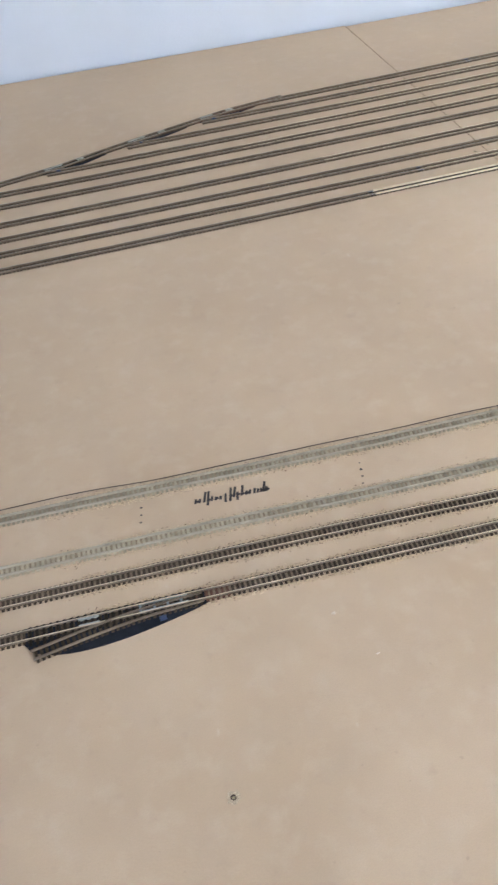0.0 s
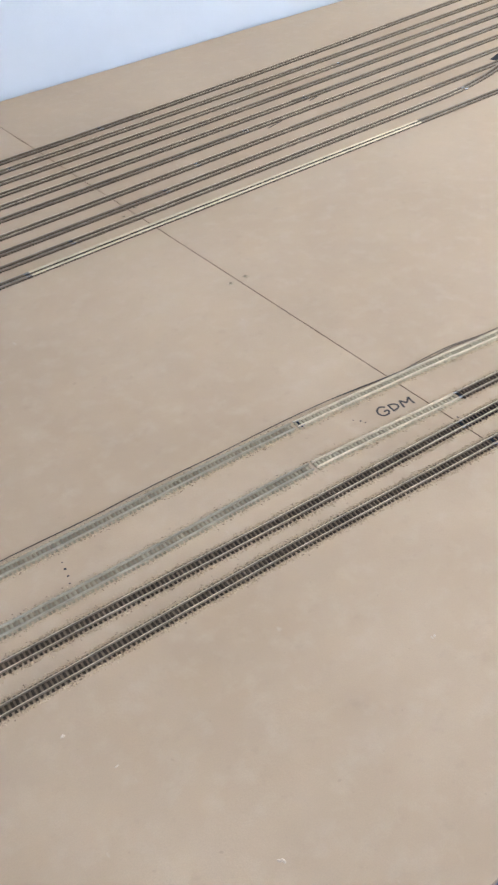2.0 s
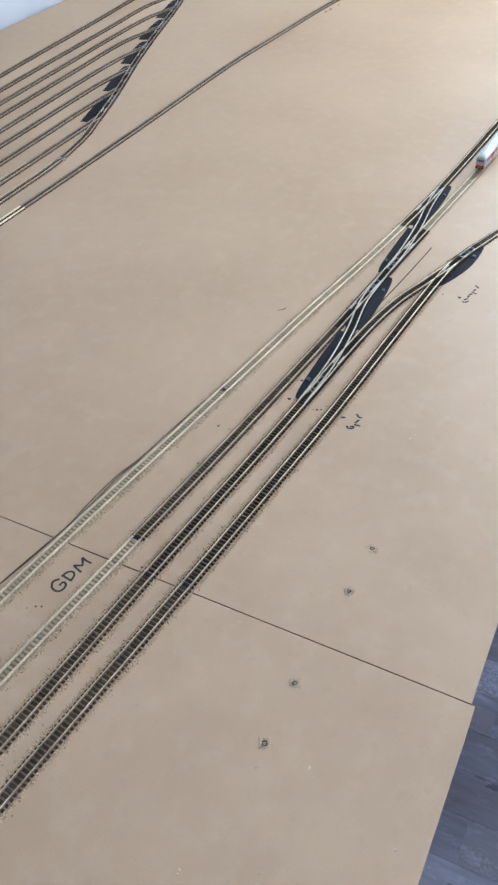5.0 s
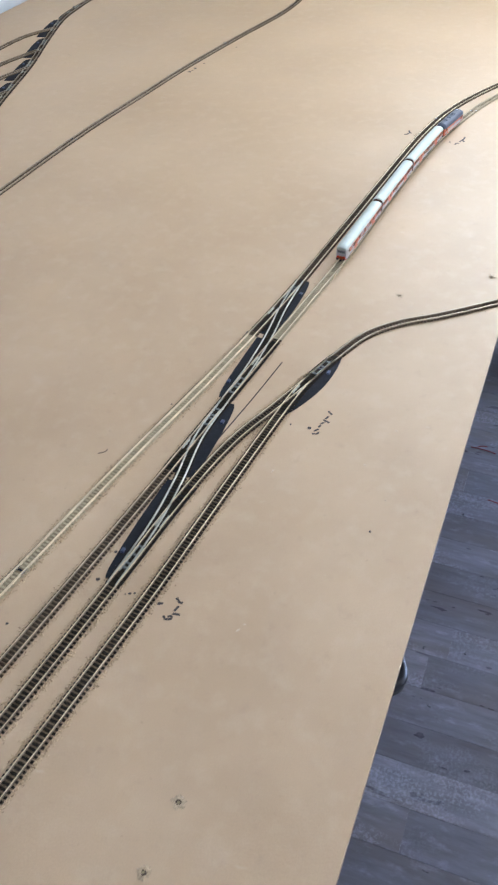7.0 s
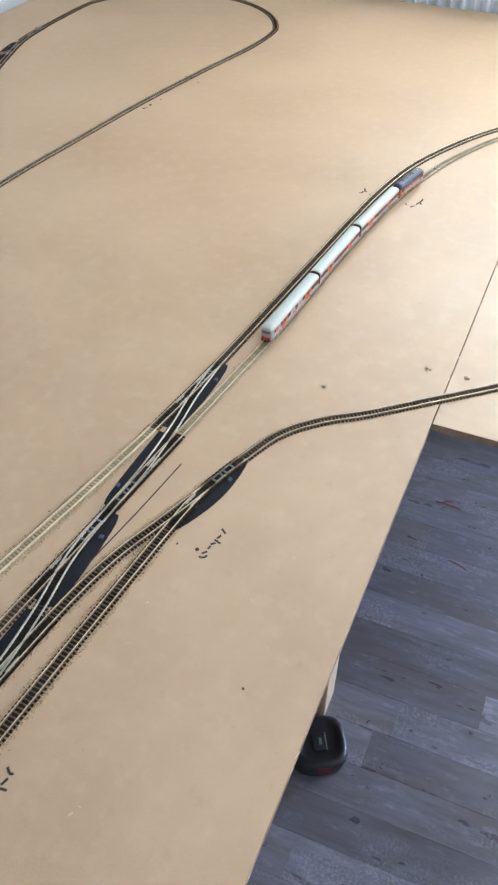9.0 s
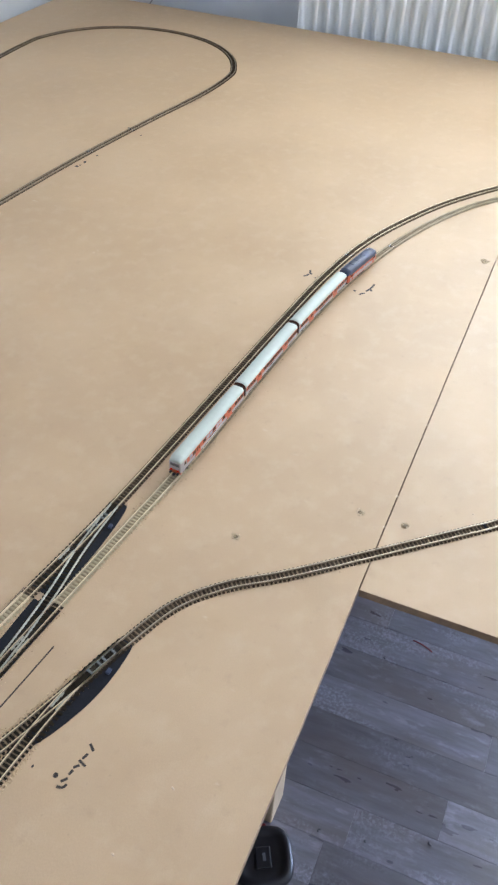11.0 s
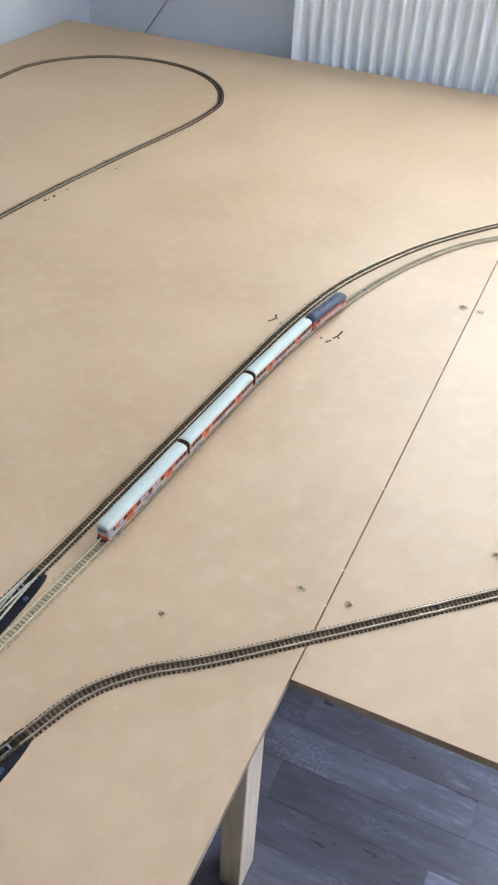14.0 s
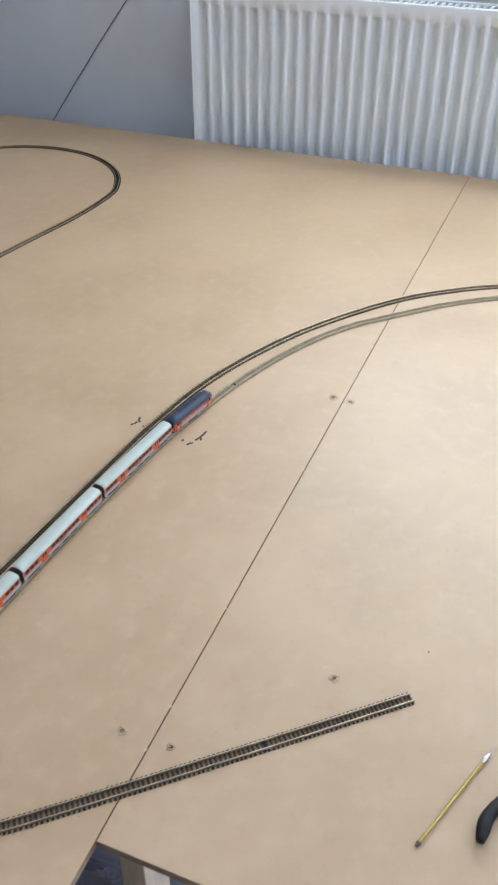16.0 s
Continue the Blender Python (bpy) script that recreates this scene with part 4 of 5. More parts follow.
def stripe(parent, name, x0, x1, z0, z1, y, material, label="", t=0.00018):
    for s in (-1, 1):
        a, b = sorted((s * (y - 0.0004), s * (y + t)))
        part(name, box_bm(x0, a, z0, x1, b, z1), material, parent, label)


def coach(cab=False):
    L2, hw = 0.0790, 0.00885
    ob = empty("passenger_coach", pose(0, 0, 0), "orange and light grey model coach with a pale roof", "coach", "coaches of the train")
    if cab:
        tagged(ob, "orange and grey model driving coach with red tail lamps")

    def wall_ring(x):
        q = 1.0
        if cab and x < -L2 + 0.006:
            q = 0.80 + 0.20 * ((x + L2) / 0.006) ** 0.6
        elif abs(x) > L2 - 0.001:
            q = 0.96
        w = hw * q
        return [(-w, 0.0095), (w, 0.0095), (w, 0.0232), (-w, 0.0232)]
    xs = [-L2, -L2 + 0.0006, -L2 + 0.0015, -L2 + 0.003, -L2 + 0.006, 0, L2 - 0.001, L2]
    part("body", body_rings(wall_ring, xs), LIGHT_GREY, ob, "light grey body side")

    def roof_ring(x):
        e = min(x + L2, L2 - x)
        q = 1.0
        zt = 0.0287
        if cab and x < 0 and e < 0.008:
            u = e / 0.008
            q, zt = 0.80 + 0.20 * u ** 0.6, 0.0262 + 0.0025 * u ** 0.5
        elif e < 0.002:
            q, zt = 0.97, 0.0280
        return roof_profile(hw * q + 0.0001, 0.0230, zt)
    part("roof", body_rings(roof_ring, [-L2, -L2 + 0.001, -L2 + 0.002, -L2 + 0.004, -L2 + 0.008, 0, L2 - 0.002, L2]), ROOF_WHITE, ob, "pale grey-white roof", smooth=False)
    for s in (1,) if cab else (-1, 1):
        ring = [(-hw * 0.93, 0.0095)] + roof_profile(hw * 0.93, 0.0225, 0.0277)[1:-1] + [(hw * 0.93, 0.0095)]
        part("end_wall", body_rings(lambda x: ring, sorted((s * (L2 - 0.0004), s * (L2 + 0.0005)))), END_BROWN, ob, "dark brown end wall")
    band_x0 = -L2 + (0.013 if cab else 0.0012)
    # orange window band, gutter line, doors and windows, both sides
    stripe(ob, "window_band", band_x0, L2 - 0.0012, 0.0155, 0.0226, hw, ORANGE, "orange window band")
    stripe(ob, "gutter", -L2 + 0.007, L2 - 0.001, 0.0226, 0.0231, hw, ORANGE, t=0.0004)
    doors = [-0.040, 0.040]
    for dx in doors:
        stripe(ob, "door", dx - 0.0065, dx + 0.0065, 0.0096, 0.0164, hw, ORANGE, "orange double door", t=0.0003)
        for o in (-0.0022, 0.0022):
            stripe(ob, "door_window", dx + o - 0.0011, dx + o + 0.0011, 0.0172, 0.0216, hw, GLASS_DARK, t=0.0004)
    xw = -L2 + (0.022 if cab else 0.007)
    k = 0
    while xw < L2 - 0.005:
        if all(abs(xw - d) > 0.0085 for d in doors):
            pale = cab and k % 3 != 1 and xw < 0.03
            stripe(ob, "window", xw - 0.0032, xw + 0.0032, 0.0172, 0.0219, hw, GLASS_GREY if pale else GLASS_DARK, t=0.0004)
        xw += 0.0081
        k += 1
    stripe(ob, "lettering", -0.012, 0.004, 0.0135, 0.0147, hw, GLASS_DARK, "small dark lettering strip")
    stripe(ob, "skirt_line", -L2 + 0.006, L2 - 0.001, 0.0096, 0.0102, hw, BLACK_PLASTIC)
    part("underframe", box_bm(-L2 + 0.004, -0.0068, 0.0070, L2 - 0.004, 0.0068, 0.0097, bevel=0.0005), BLACK_PLASTIC, ob)
    for xb in (-0.017, 0.004, 0.020):
        part("equipment_box", box_bm(xb - 0.006, -0.0066, 0.0045, xb + 0.006, 0.0066, 0.0072, bevel=0.0005), BLACK_PLASTIC, ob)
    bogie(ob, -0.059)
    bogie(ob, 0.059)
    coupler(ob, L2, 1)
    coupler(ob, -L2, -1)
    if not cab:
        for s in (-1, 1):
            part("gangway", box_bm(min(s * L2, s * (L2 + 0.0018)), -0.0042, 0.0095, max(s * L2, s * (L2 + 0.0018)), 0.0042, 0.0245, bevel=0.0006), BLACK_PLASTIC, ob, "black rubber gangway")
    else:
        part("gangway", box_bm(L2, -0.0042, 0.0095, L2 + 0.0018, 0.0042, 0.0245, bevel=0.0006), BLACK_PLASTIC, ob, "black rubber gangway")
        part("cab_front", box_bm(-L2 - 0.0008, -0.0066, 0.0096, -L2 + 0.0004, 0.0066, 0.0122, bevel=0.0003), ORANGE, ob, "orange lower cab front")
        part("windscreen", box_bm(-L2 - 0.0006, -0.0056, 0.0178, -L2 + 0.0004, 0.0056, 0.0214, bevel=0.0003), SCREEN, ob)
        stripe(ob, "cab_window", -L2 + 0.0070, -L2 + 0.0110, 0.0172, 0.0212, hw, GLASS_DARK, t=0.0003)
        for s in (-1, 1):
            part("tail_lamp", cyl_bm(0.0011, 0.0011, (-L2 - 0.0014, s * 0.0045, 0.0118), (-L2 + 0.0002, s * 0.0045, 0.0118), 12), RED_LENS, ob, "red tail lamp")
            part("buffer", cyl_bm(0.0014, 0.0014, (-L2 - 0.0032, s * 0.0048, 0.0085), (-L2 + 0.003, s * 0.0048, 0.0085), 12), BLACK_PLASTIC, ob)
        part("buffer_beam", box_bm(-L2 - 0.0004, -0.0076, 0.0072, -L2 + 0.003, 0.0076, 0.0096, bevel=0.0003), ORANGE, ob)
    return ob


def locomotive():
    L2, hw = 0.0465, 0.0092
    ob = empty("diesel_locomotive", pose(0, 0, 0), "orange and grey model diesel locomotive with a navy roof", "locomotive")

    def ring(x):
        e = (L2 - abs(x))
        w = hw * (0.86 + 0.14 * min(1, e / 0.007) ** 0.6)
        return [(-w, 0.0085), (w, 0.0085), (w, 0.0205), (-w, 0.0205)]
    xs = [-L2, -L2 + 0.0012, -L2 + 0.0035, -L2 + 0.007, 0, L2 - 0.007, L2 - 0.0035, L2 - 0.0012, L2]
    part("body", body_rings(ring, xs), ORANGE, ob, "orange body")

    def roof(x):
        e = (L2 - abs(x))
        u = min(1, e / 0.007)
        return roof_profile(hw * (0.86 + 0.14 * u ** 0.6) + 0.00015, 0.0203, 0.0243 + 0.0042 * u ** 0.5, square=2.7)
    part("roof", body_rings(roof, xs), NAVY, ob, "navy blue roof hood")
    stripe(ob, "lower_band", -L2 + 0.0062, L2 - 0.0062, 0.0098, 0.0146, hw, LIGHT_GREY, "light grey lower band", t=0.0003)
    stripe(ob, "roof_edge", -L2 + 0.0075, L2 - 0.0075, 0.0196, 0.0206, hw, NAVY, t=0.0003)
    for xv in (-0.026, -0.0175, -0.009, 0.004, 0.0125, 0.021):
        stripe(ob, "side_grille", xv - 0.0026, xv + 0.0026, 0.0146, 0.0164, hw, LIGHT_GREY, t=0.00035)
    for s in (-1, 1):
        stripe(ob, "cab_door", s * 0.034 - 0.002, s * 0.034 + 0.002, 0.0100, 0.0192, hw, ORANGE, t=0.0005)
        stripe(ob, "cab_window", s * 0.0385 - 0.0014, s * 0.0385 + 0.0014, 0.0165, 0.0195, hw, GLASS_DARK, t=0.0004)
        stripe(ob, "door_window", s * 0.034 - 0.0010, s * 0.034 + 0.0010, 0.0165, 0.0190, hw, GLASS_DARK, t=0.0007)
        x0, x1 = sorted((s * (L2 - 0.0004), s * (L2 + 0.0004)))
        for yy in (-0.0040, 0.0040):
            part("windscreen", box_bm(x0, yy - 0.0030, 0.0160, x1, yy + 0.0030, 0.0200, bevel=0.0002), GLASS_DARK, ob)
            part("headlamp", cyl_bm(0.0009, 0.0009, (s * (L2 - 0.0004), yy * 1.35, 0.0123), (s * (L2 + 0.0007), yy * 1.35, 0.0123), 12), CLEAR_LENS, ob, "clear headlamp")
            part("buffer", cyl_bm(0.0014, 0.0014, (s * (L2 - 0.001), yy * 1.25, 0.0078), (s * (L2 + 0.0036), yy * 1.25, 0.0078), 12), BLACK_PLASTIC, ob)
        part("cab_front_band", box_bm(x0, -0.0066, 0.0092, x1, 0.0066, 0.0112, bevel=0.0002), LIGHT_GREY, ob)
        part("buffer_beam", box_bm(min(s * (L2 - 0.003), s * (L2 + 0.0002)), -0.0076, 0.0062, max(s * (L2 - 0.003), s * (L2 + 0.0002)), 0.0076, 0.0088, bevel=0.0003), BLACK_PLASTIC, ob)
        coupler(ob, s * L2, s)
    # roof fittings
    for xv, w in ((-0.020, 0.0035), (-0.004, 0.005), (0.016, 0.0035)):
        part("roof_vent", box_bm(xv - w, -0.0042, 0.0281, xv + w, 0.0042, 0.0290, bevel=0.0003), NAVY, ob)
    part("exhaust", cyl_bm(0.0009, 0.0009, (0.007, 0.0, 0.0280), (0.007, 0.0, 0.0296), 10), BLACK_PLASTIC, ob)
    part("horn", cyl_bm(0.0005, 0.0009, (0.034, 0.003, 0.0284), (0.0375, 0.003, 0.0284), 10), STEEL, ob)
    part("underframe", box_bm(-L2 + 0.004, -0.0070, 0.0065, L2 - 0.004, 0.0070, 0.0088, bevel=0.0004), BLACK_PLASTIC, ob)
    part("fuel_tank", box_bm(-0.011, -0.0074, 0.0040, 0.011, 0.0074, 0.0070, bevel=0.0006), BLACK_PLASTIC, ob)
    bogie(ob, -0.028)
    bogie(ob, 0.028)
    return ob


TRAIN_LINE = spline(B_CTRL[:-1] + F_CTRL, 0.002)
ACC = [0.0]
for u, v in zip(TRAIN_LINE, TRAIN_LINE[1:]):
    ACC.append(ACC[-1] + (v - u).length)


def on_line(s):
    i = max(0, min(len(ACC) - 2, int(np.searchsorted(ACC, s)) - 1))
    return TRAIN_LINE[i].lerp(TRAIN_LINE[i + 1], (s - ACC[i]) / (ACC[i + 1] - ACC[i]))


def stand(ob, s_mid, half):
    p, q = on_line(s_mid - half), on_line(s_mid + half)
    c, d = (p + q) / 2, q - p
    ob.matrix_basis = pose(c.x, c.y, SL_H + RAIL_H - 0.0032, 0, 0, math.degrees(math.atan2(d.y, d.x)))


NOSE_X = 0.655
nose = ACC[min(range(len(TRAIN_LINE)), key=lambda k: abs(TRAIN_LINE[k].x - NOSE_X))]
loco = locomotive()
stand(loco, nose - 0.0465, 0.028)
first = coach()
stand(first, nose - 0.0965 - 0.0825, 0.059)
second = copy_thing(first, first.matrix_basis)
stand(second, nose - 0.0965 - 0.0825 - 0.1655, 0.059)
last = coach(cab=True)
stand(last, nose - 0.0965 - 0.0825 - 0.331, 0.059)


# ---- marks on the boards ----
def ragged_disc(r, z, wobble, n=14, rng=random):
    return [(r * (1 + rng.uniform(-wobble, wobble)) * math.cos(2 * math.pi * k / n), r * (1 + rng.uniform(-wobble, wobble)) * math.sin(2 * math.pi * k / n), z) for k in range(n)]


def screw(x, y, size=1.0, torn=True):
    """A countersunk screw: torn fibre collar, dark seat and sunken head."""
    ob = empty("countersunk_screw", pose(x, y, 0, 0, 0, random.uniform(0, 360)), "countersunk screw in a torn hole of the fibreboard", "screw", "screws in the boards")
    n = 18
    r0, r1, r2 = 0.0021 * size, 0.0033 * size, 0.0048 * size
    a, b, c = ragged_disc(r0, 0.0003, 0.3, n), ragged_disc(r1, 0.0012 if torn else 0.0007, 0.25, n), ragged_disc(r2, 0.00004, 0.35, n)
    verts = a + [(p[0], p[1], p[2] * random.uniform(0.1, 1.6)) for p in b] + c
    faces = []
    for k in range(n):
        j = (k + 1) % n
        faces += [(k, j, n + j, n + k), (n + k, n + j, 2 * n + j, 2 * n + k)]
    raw_part("torn_collar", verts, faces, FIBRE, ob, "torn pale fibre collar")
    part("seat", cyl_bm(r0, r0, (0, 0, 0.0001), (0, 0, 0.00028), 16), HOLE, ob)
    part("head", cyl_bm(r0 * 0.5, r0 * 0.5, (0.0003, 0.0002, 0.0002), (0.0003, 0.0002, 0.0005), 12), SCREW_STEEL, ob, "dull steel screw head")
    for k in range(4 if torn else 1):
        ang, rr = random.uniform(0, 6.28), random.uniform(r1 * 0.7, r2 * 1.1)
        t = part("splinter", box_bm(-0.0009 * size, -0.0003, 0, 0.0009 * size, 0.0003, 0.0005, bevel=0.0001), PALE_FIBRE, ob)
        t.matrix_local = pose(rr * math.cos(ang), rr * math.sin(ang), 0.0003, 0, random.uniform(-25, 25), random.uniform(0, 180))
    return ob


for x, y, sz, torn in ((0.014, 0.145, 1.15, False), (0.107, 0.032, 1.1, True), (0.109, -0.020, 1.0, True), (0.245, -0.141, 1.1, True), (0.745, 0.017, 1.5, True), (0.743, -0.011, 1.5, False),
                       (-0.813, 0.134, 1.1, False), (-0.923, 0.141, 1.15, False), (-0.983, 0.141, 1.3, False), (-0.756, 0.132, 1.15, False), (-0.881, 0.701, 0.9, False), (-0.856, 0.701, 0.9, False),
                       (-1.514, 0.163, 1.1, False), (-0.882, 0.955, 0.9, False), (-0.855, 0.967, 0.9, False)):
    screw(x, y, sz, torn)


def fibre_chip(x, y, r, label, group, long=1.0):
    """A raised flake of torn fibre."""
    top = ragged_disc(r * 0.5, 0.0006, 0.3, 9)
    low = ragged_disc(r, 0.00003, 0.3, 9)
    faces = [tuple(range(9))] + [(9 + k, 9 + (k + 1) % 9, (k + 1) % 9, k) for k in range(9)]
    ob = raw_part("fibre_chip", [(px * long, py, pz) for px, py, pz in top + low], faces, PALE_FIBRE, None)
    ob.matrix_world = pose(x, y, 0, 0, 0, random.uniform(0, 180) if long > 1 else 0)
    tagged(ob, label, "chip", group)


for x, y, r in ((0.291, 0.0004, 0.0017), (0.150, 0.0004, 0.0019), (0.097, 0.0006, 0.0016), (0.560, 0.0003, 0.0013)):
    fibre_chip(x, y, r, "pale torn flake of fibreboard across the joint", "chips along the joint")
for x, y, r in ((-1.385, 0.283, 0.0014), (-1.366, 0.235, 0.0011), (-1.316, 0.1, 0.0016), (-1.386, 0.284, 0.0014), (-1.367, 0.235, 0.0011), (-1.318, 0.102, 0.0016), (-1.098, 0.155, 0.0014), (-1.101, 0.155, 0.0011), (-0.987, 0.1, 0.0016), (-1.018, 0.019, 0.0014), (-0.582, 0.145, 0.0011), (-0.59, 0.148, 0.0016), (-0.337, 0.098, 0.0014), (-0.382, 0.063, 0.0011), (-0.381, 0.19, 0.0016), (-0.269, 0.079, 0.0014), (0.491, 0.596, 0.0011), (0.483, 0.598, 0.0016), (0.159, -0.086, 0.0014), (0.367, -0.169, 0.0011)):
    fibre_chip(x, y, r * 0.65, "pale fibre flake lying on the board", "loose flakes on the boards", 2.2)


def ink(name, strokes, label, category, material=INK, w=0.0007):
    """Handwriting: flat strokes of ink on the board, one mark per thing."""
    verts, faces = [], []
    for st in strokes:
        line = spline(st, 0.0012)
        v, fc = sweep(line, [(-w, 0.00005), (w, 0.00005), (w, 0.00022), (-w, 0.00022)])
        b = len(verts)
        verts += v
        faces += [tuple(b + i for i in t) for t in fc]
    return tagged(raw_part(name, verts, faces, material, None), label, category)


def bars(x, y, length, angle, label, h=0.009, seed=1):
    """Writing that cannot be read: a row of plain bars of uneven height."""
    rng = random.Random(seed)
    c, s = math.cos(radians(angle)), math.sin(radians(angle))
    st, u = [], 0.0
    while u < length:
        tall = rng.choice((0.35, 0.45, 0.5, 1.0, 0.4)) * h
        low = rng.choice((0.0, 0.0, 0.0, -0.35)) * h
        lean = 0.25 * tall
        st.append([(x + c * u - s * low, y + s * u + c * low), (x + c * (u + lean) - s * tall, y + s * (u + lean) + c * tall)])
        if rng.random() < 0.55:
            st.append([(x + c * u - s * 0.1 * h, y + s * u + c * 0.1 * h), (x + c * (u + 0.0035) - s * 0.22 * h, y + s * (u + 0.0035) + c * 0.22 * h)])
        u += rng.uniform(0.0026, 0.0048)
    return ink("marker_note", st, label, "note", w=0.0012)


bars(-1.4623, 0.4457, 0.072, -8, "unreadable black marker note on the board", h=0.013, seed=3)
ink("marker_note", [[(-0.307, 0.169), (-0.306, 0.164), (-0.302, 0.162)], [(-0.302, 0.168), (-0.297, 0.164)], [(-0.294, 0.165), (-0.289, 0.164)], [(-0.287, 0.165), (-0.283, 0.161)],
                    [(-0.282, 0.156), (-0.279, 0.164)], [(-0.277, 0.162), (-0.271, 0.160)], [(-0.267, 0.157), (-0.262, 0.163)]],
    "unreadable marker note beside the branch turnout", "note", w=0.0012)
ink("marker_note", [[(0.566, 0.269), (0.570, 0.265), (0.576, 0.263)], [(0.588, 0.265), (0.579, 0.262), (0.577, 0.258)]], "short marker scribble beside the curve", "note", w=0.0016)
ink("marker_note", [[(0.552, 0.172), (0.557, 0.170), (0.560, 0.166)], [(0.566, 0.166), (0.574, 0.163), (0.582, 0.161), (0.592, 0.160)], [(0.570, 0.158), (0.575, 0.161)]],
    "unreadable marker note beside the curve", "note", w=0.0016)
ink("marker_note", [[(-0.599, 0.219), (-0.602, 0.216), (-0.600, 0.211), (-0.597, 0.212), (-0.599, 0.215)], [(-0.593, 0.205), (-0.594, 0.212)], [(-0.591, 0.212), (-0.584, 0.210)],
                    [(-0.576, 0.216), (-0.580, 0.211), (-0.579, 0.208)]], "unreadable marker note beside the rim track", "note", w=0.0012)


def handwriting(strokes, x, y, angle, label, w):
    """Letters drawn with a marker: strokes in the writer's own axes, turned and laid at x, y."""
    c, d = math.cos(radians(angle)), math.sin(radians(angle))
    return ink("marker_note", [[(x + c * u - d * v, y + d * u + c * v) for u, v in st] for st in strokes], label, "note", w=w)


GDM = [[(0.0125, 0.0120), (0.0070, 0.0150), (0.0015, 0.0110), (0.0005, 0.0050), (0.0040, 0.0008), (0.0100, 0.0012), (0.0125, 0.0045), (0.0118, 0.0068), (0.0072, 0.0066)],
       [(0.0180, 0.0020), (0.0172, 0.0085), (0.0178, 0.0135)], [(0.0160, 0.0130), (0.0225, 0.0122), (0.0262, 0.0085), (0.0240, 0.0040), (0.0168, 0.0018)],
       [(0.0305, 0.0012), (0.0312, 0.0075), (0.0322, 0.0135)], [(0.0322, 0.0135), (0.0352, 0.0090), (0.0372, 0.0062)], [(0.0372, 0.0062), (0.0408, 0.0100), (0.0440, 0.0138)], [(0.0440, 0.0138), (0.0436, 0.0075), (0.0442, 0.0015)]]
handwriting(GDM, -0.9290, 0.3795, -12, "black handwritten letters GDM on the fibreboard", 0.0011)
random.seed(11)


def dots(name, pts, label, r=0.0012):
    verts, faces = [], []
    for x, y in pts:
        b = len(verts)
        n = 9
        verts += [(x + p[0], y + p[1], 0.00018) for p in ragged_disc(r * random.uniform(0.7, 1.3), 0, 0.25, n)]
        faces.append(tuple(range(b, b + n)))
    return tagged(raw_part(name, verts, faces, INK, None), label, "mark")


dots("ink_dots", [(-0.587, 0.227), (-0.588, 0.229)], "black ink dot beside the track", 0.0018)
dots("ink_dots", [(-0.587, 0.260), (-0.585, 0.256), (-0.589, 0.264)], "small ink dots between two tracks")
dots("ink_dots", [(-0.314, 0.343)], "black ink dot beside the pale track", 0.0016)
dots("ink_dots", [(-0.300, 0.197)], "black ink dot beside the branch turnout", 0.0016)
dots("ink_dots", [(-0.299, 0.175)], "black ink dot before the note", 0.0020)
dots("ink_dots", [(-1.295, 0.4366), (-1.2972, 0.4279), (-1.2993, 0.4191), (-1.3026, 0.4104)], "row of four ink dots across the track gap", 0.0011)
dots("ink_dots", [(-1.5127, 0.4607), (-1.515, 0.4517), (-1.5173, 0.4427)], "row of ink dots across the track gap", 0.0011)
dots("ink_dots", [(-0.95, 0.3905), (-0.948, 0.3853), (-0.9551, 0.3968)], "small ink dots near the handwriting", 0.0010)
dots("ink_dots", [(0.750, 0.793), (0.758, 0.790), (0.771, 0.788), (0.775, 0.790), (0.810, 0.784), (0.938, 0.757), (0.960, 0.797)], "ink dots beside the loop track", 0.0030)
dots("ink_dots", [(0.560, 0.182)], "ink dot beside the curve", 0.0022)
dots("ink_dots", [(0.569, 0.250)], "ink dot beside the curve", 0.0020)
dots("ink_dots", [(-0.868, 0.360)], "black ink spot beside the handwriting", 0.0019)
dots("ink_dots", [(-0.545, 0.297), (-0.582, 0.297)], "brown spots beside the turnout", 0.0018)
dots("ink_dots", [(0.316, -0.225)], "small dark speck on the side board", 0.0011)
dots("ink_dots", [(-0.431, 0.067)], "small dark spot near the front edge", 0.0014)
dots("ink_dots", [(-0.7212, 0.3432), (-0.869, 0.3245), (-0.6579, 0.3507)], "small ink dots beside the track", 0.0016)
ink("marker_note", [[(-0.422, 0.384), (-0.417, 0.378), (-0.412, 0.377)]], "short pencil tick on the fibreboard", "note", PENCIL, 0.0006)
ink("marker_note", [[(-0.522, 1.043), (-0.487, 1.049)]], "dark pencil dash in the yard", "note", PENCIL, 0.0014)
ink("marker_note", [[(-0.390, 1.081), (-0.366, 1.086)]], "dark pencil dash in the yard", "note", PENCIL, 0.0014)
ink("pencil_line", [[(-0.353, 0.2665), (-0.27, 0.2555), (-0.189, 0.2465)]], "thin brown pencil line between the tracks", "pencil line", PENCIL, 0.0008)

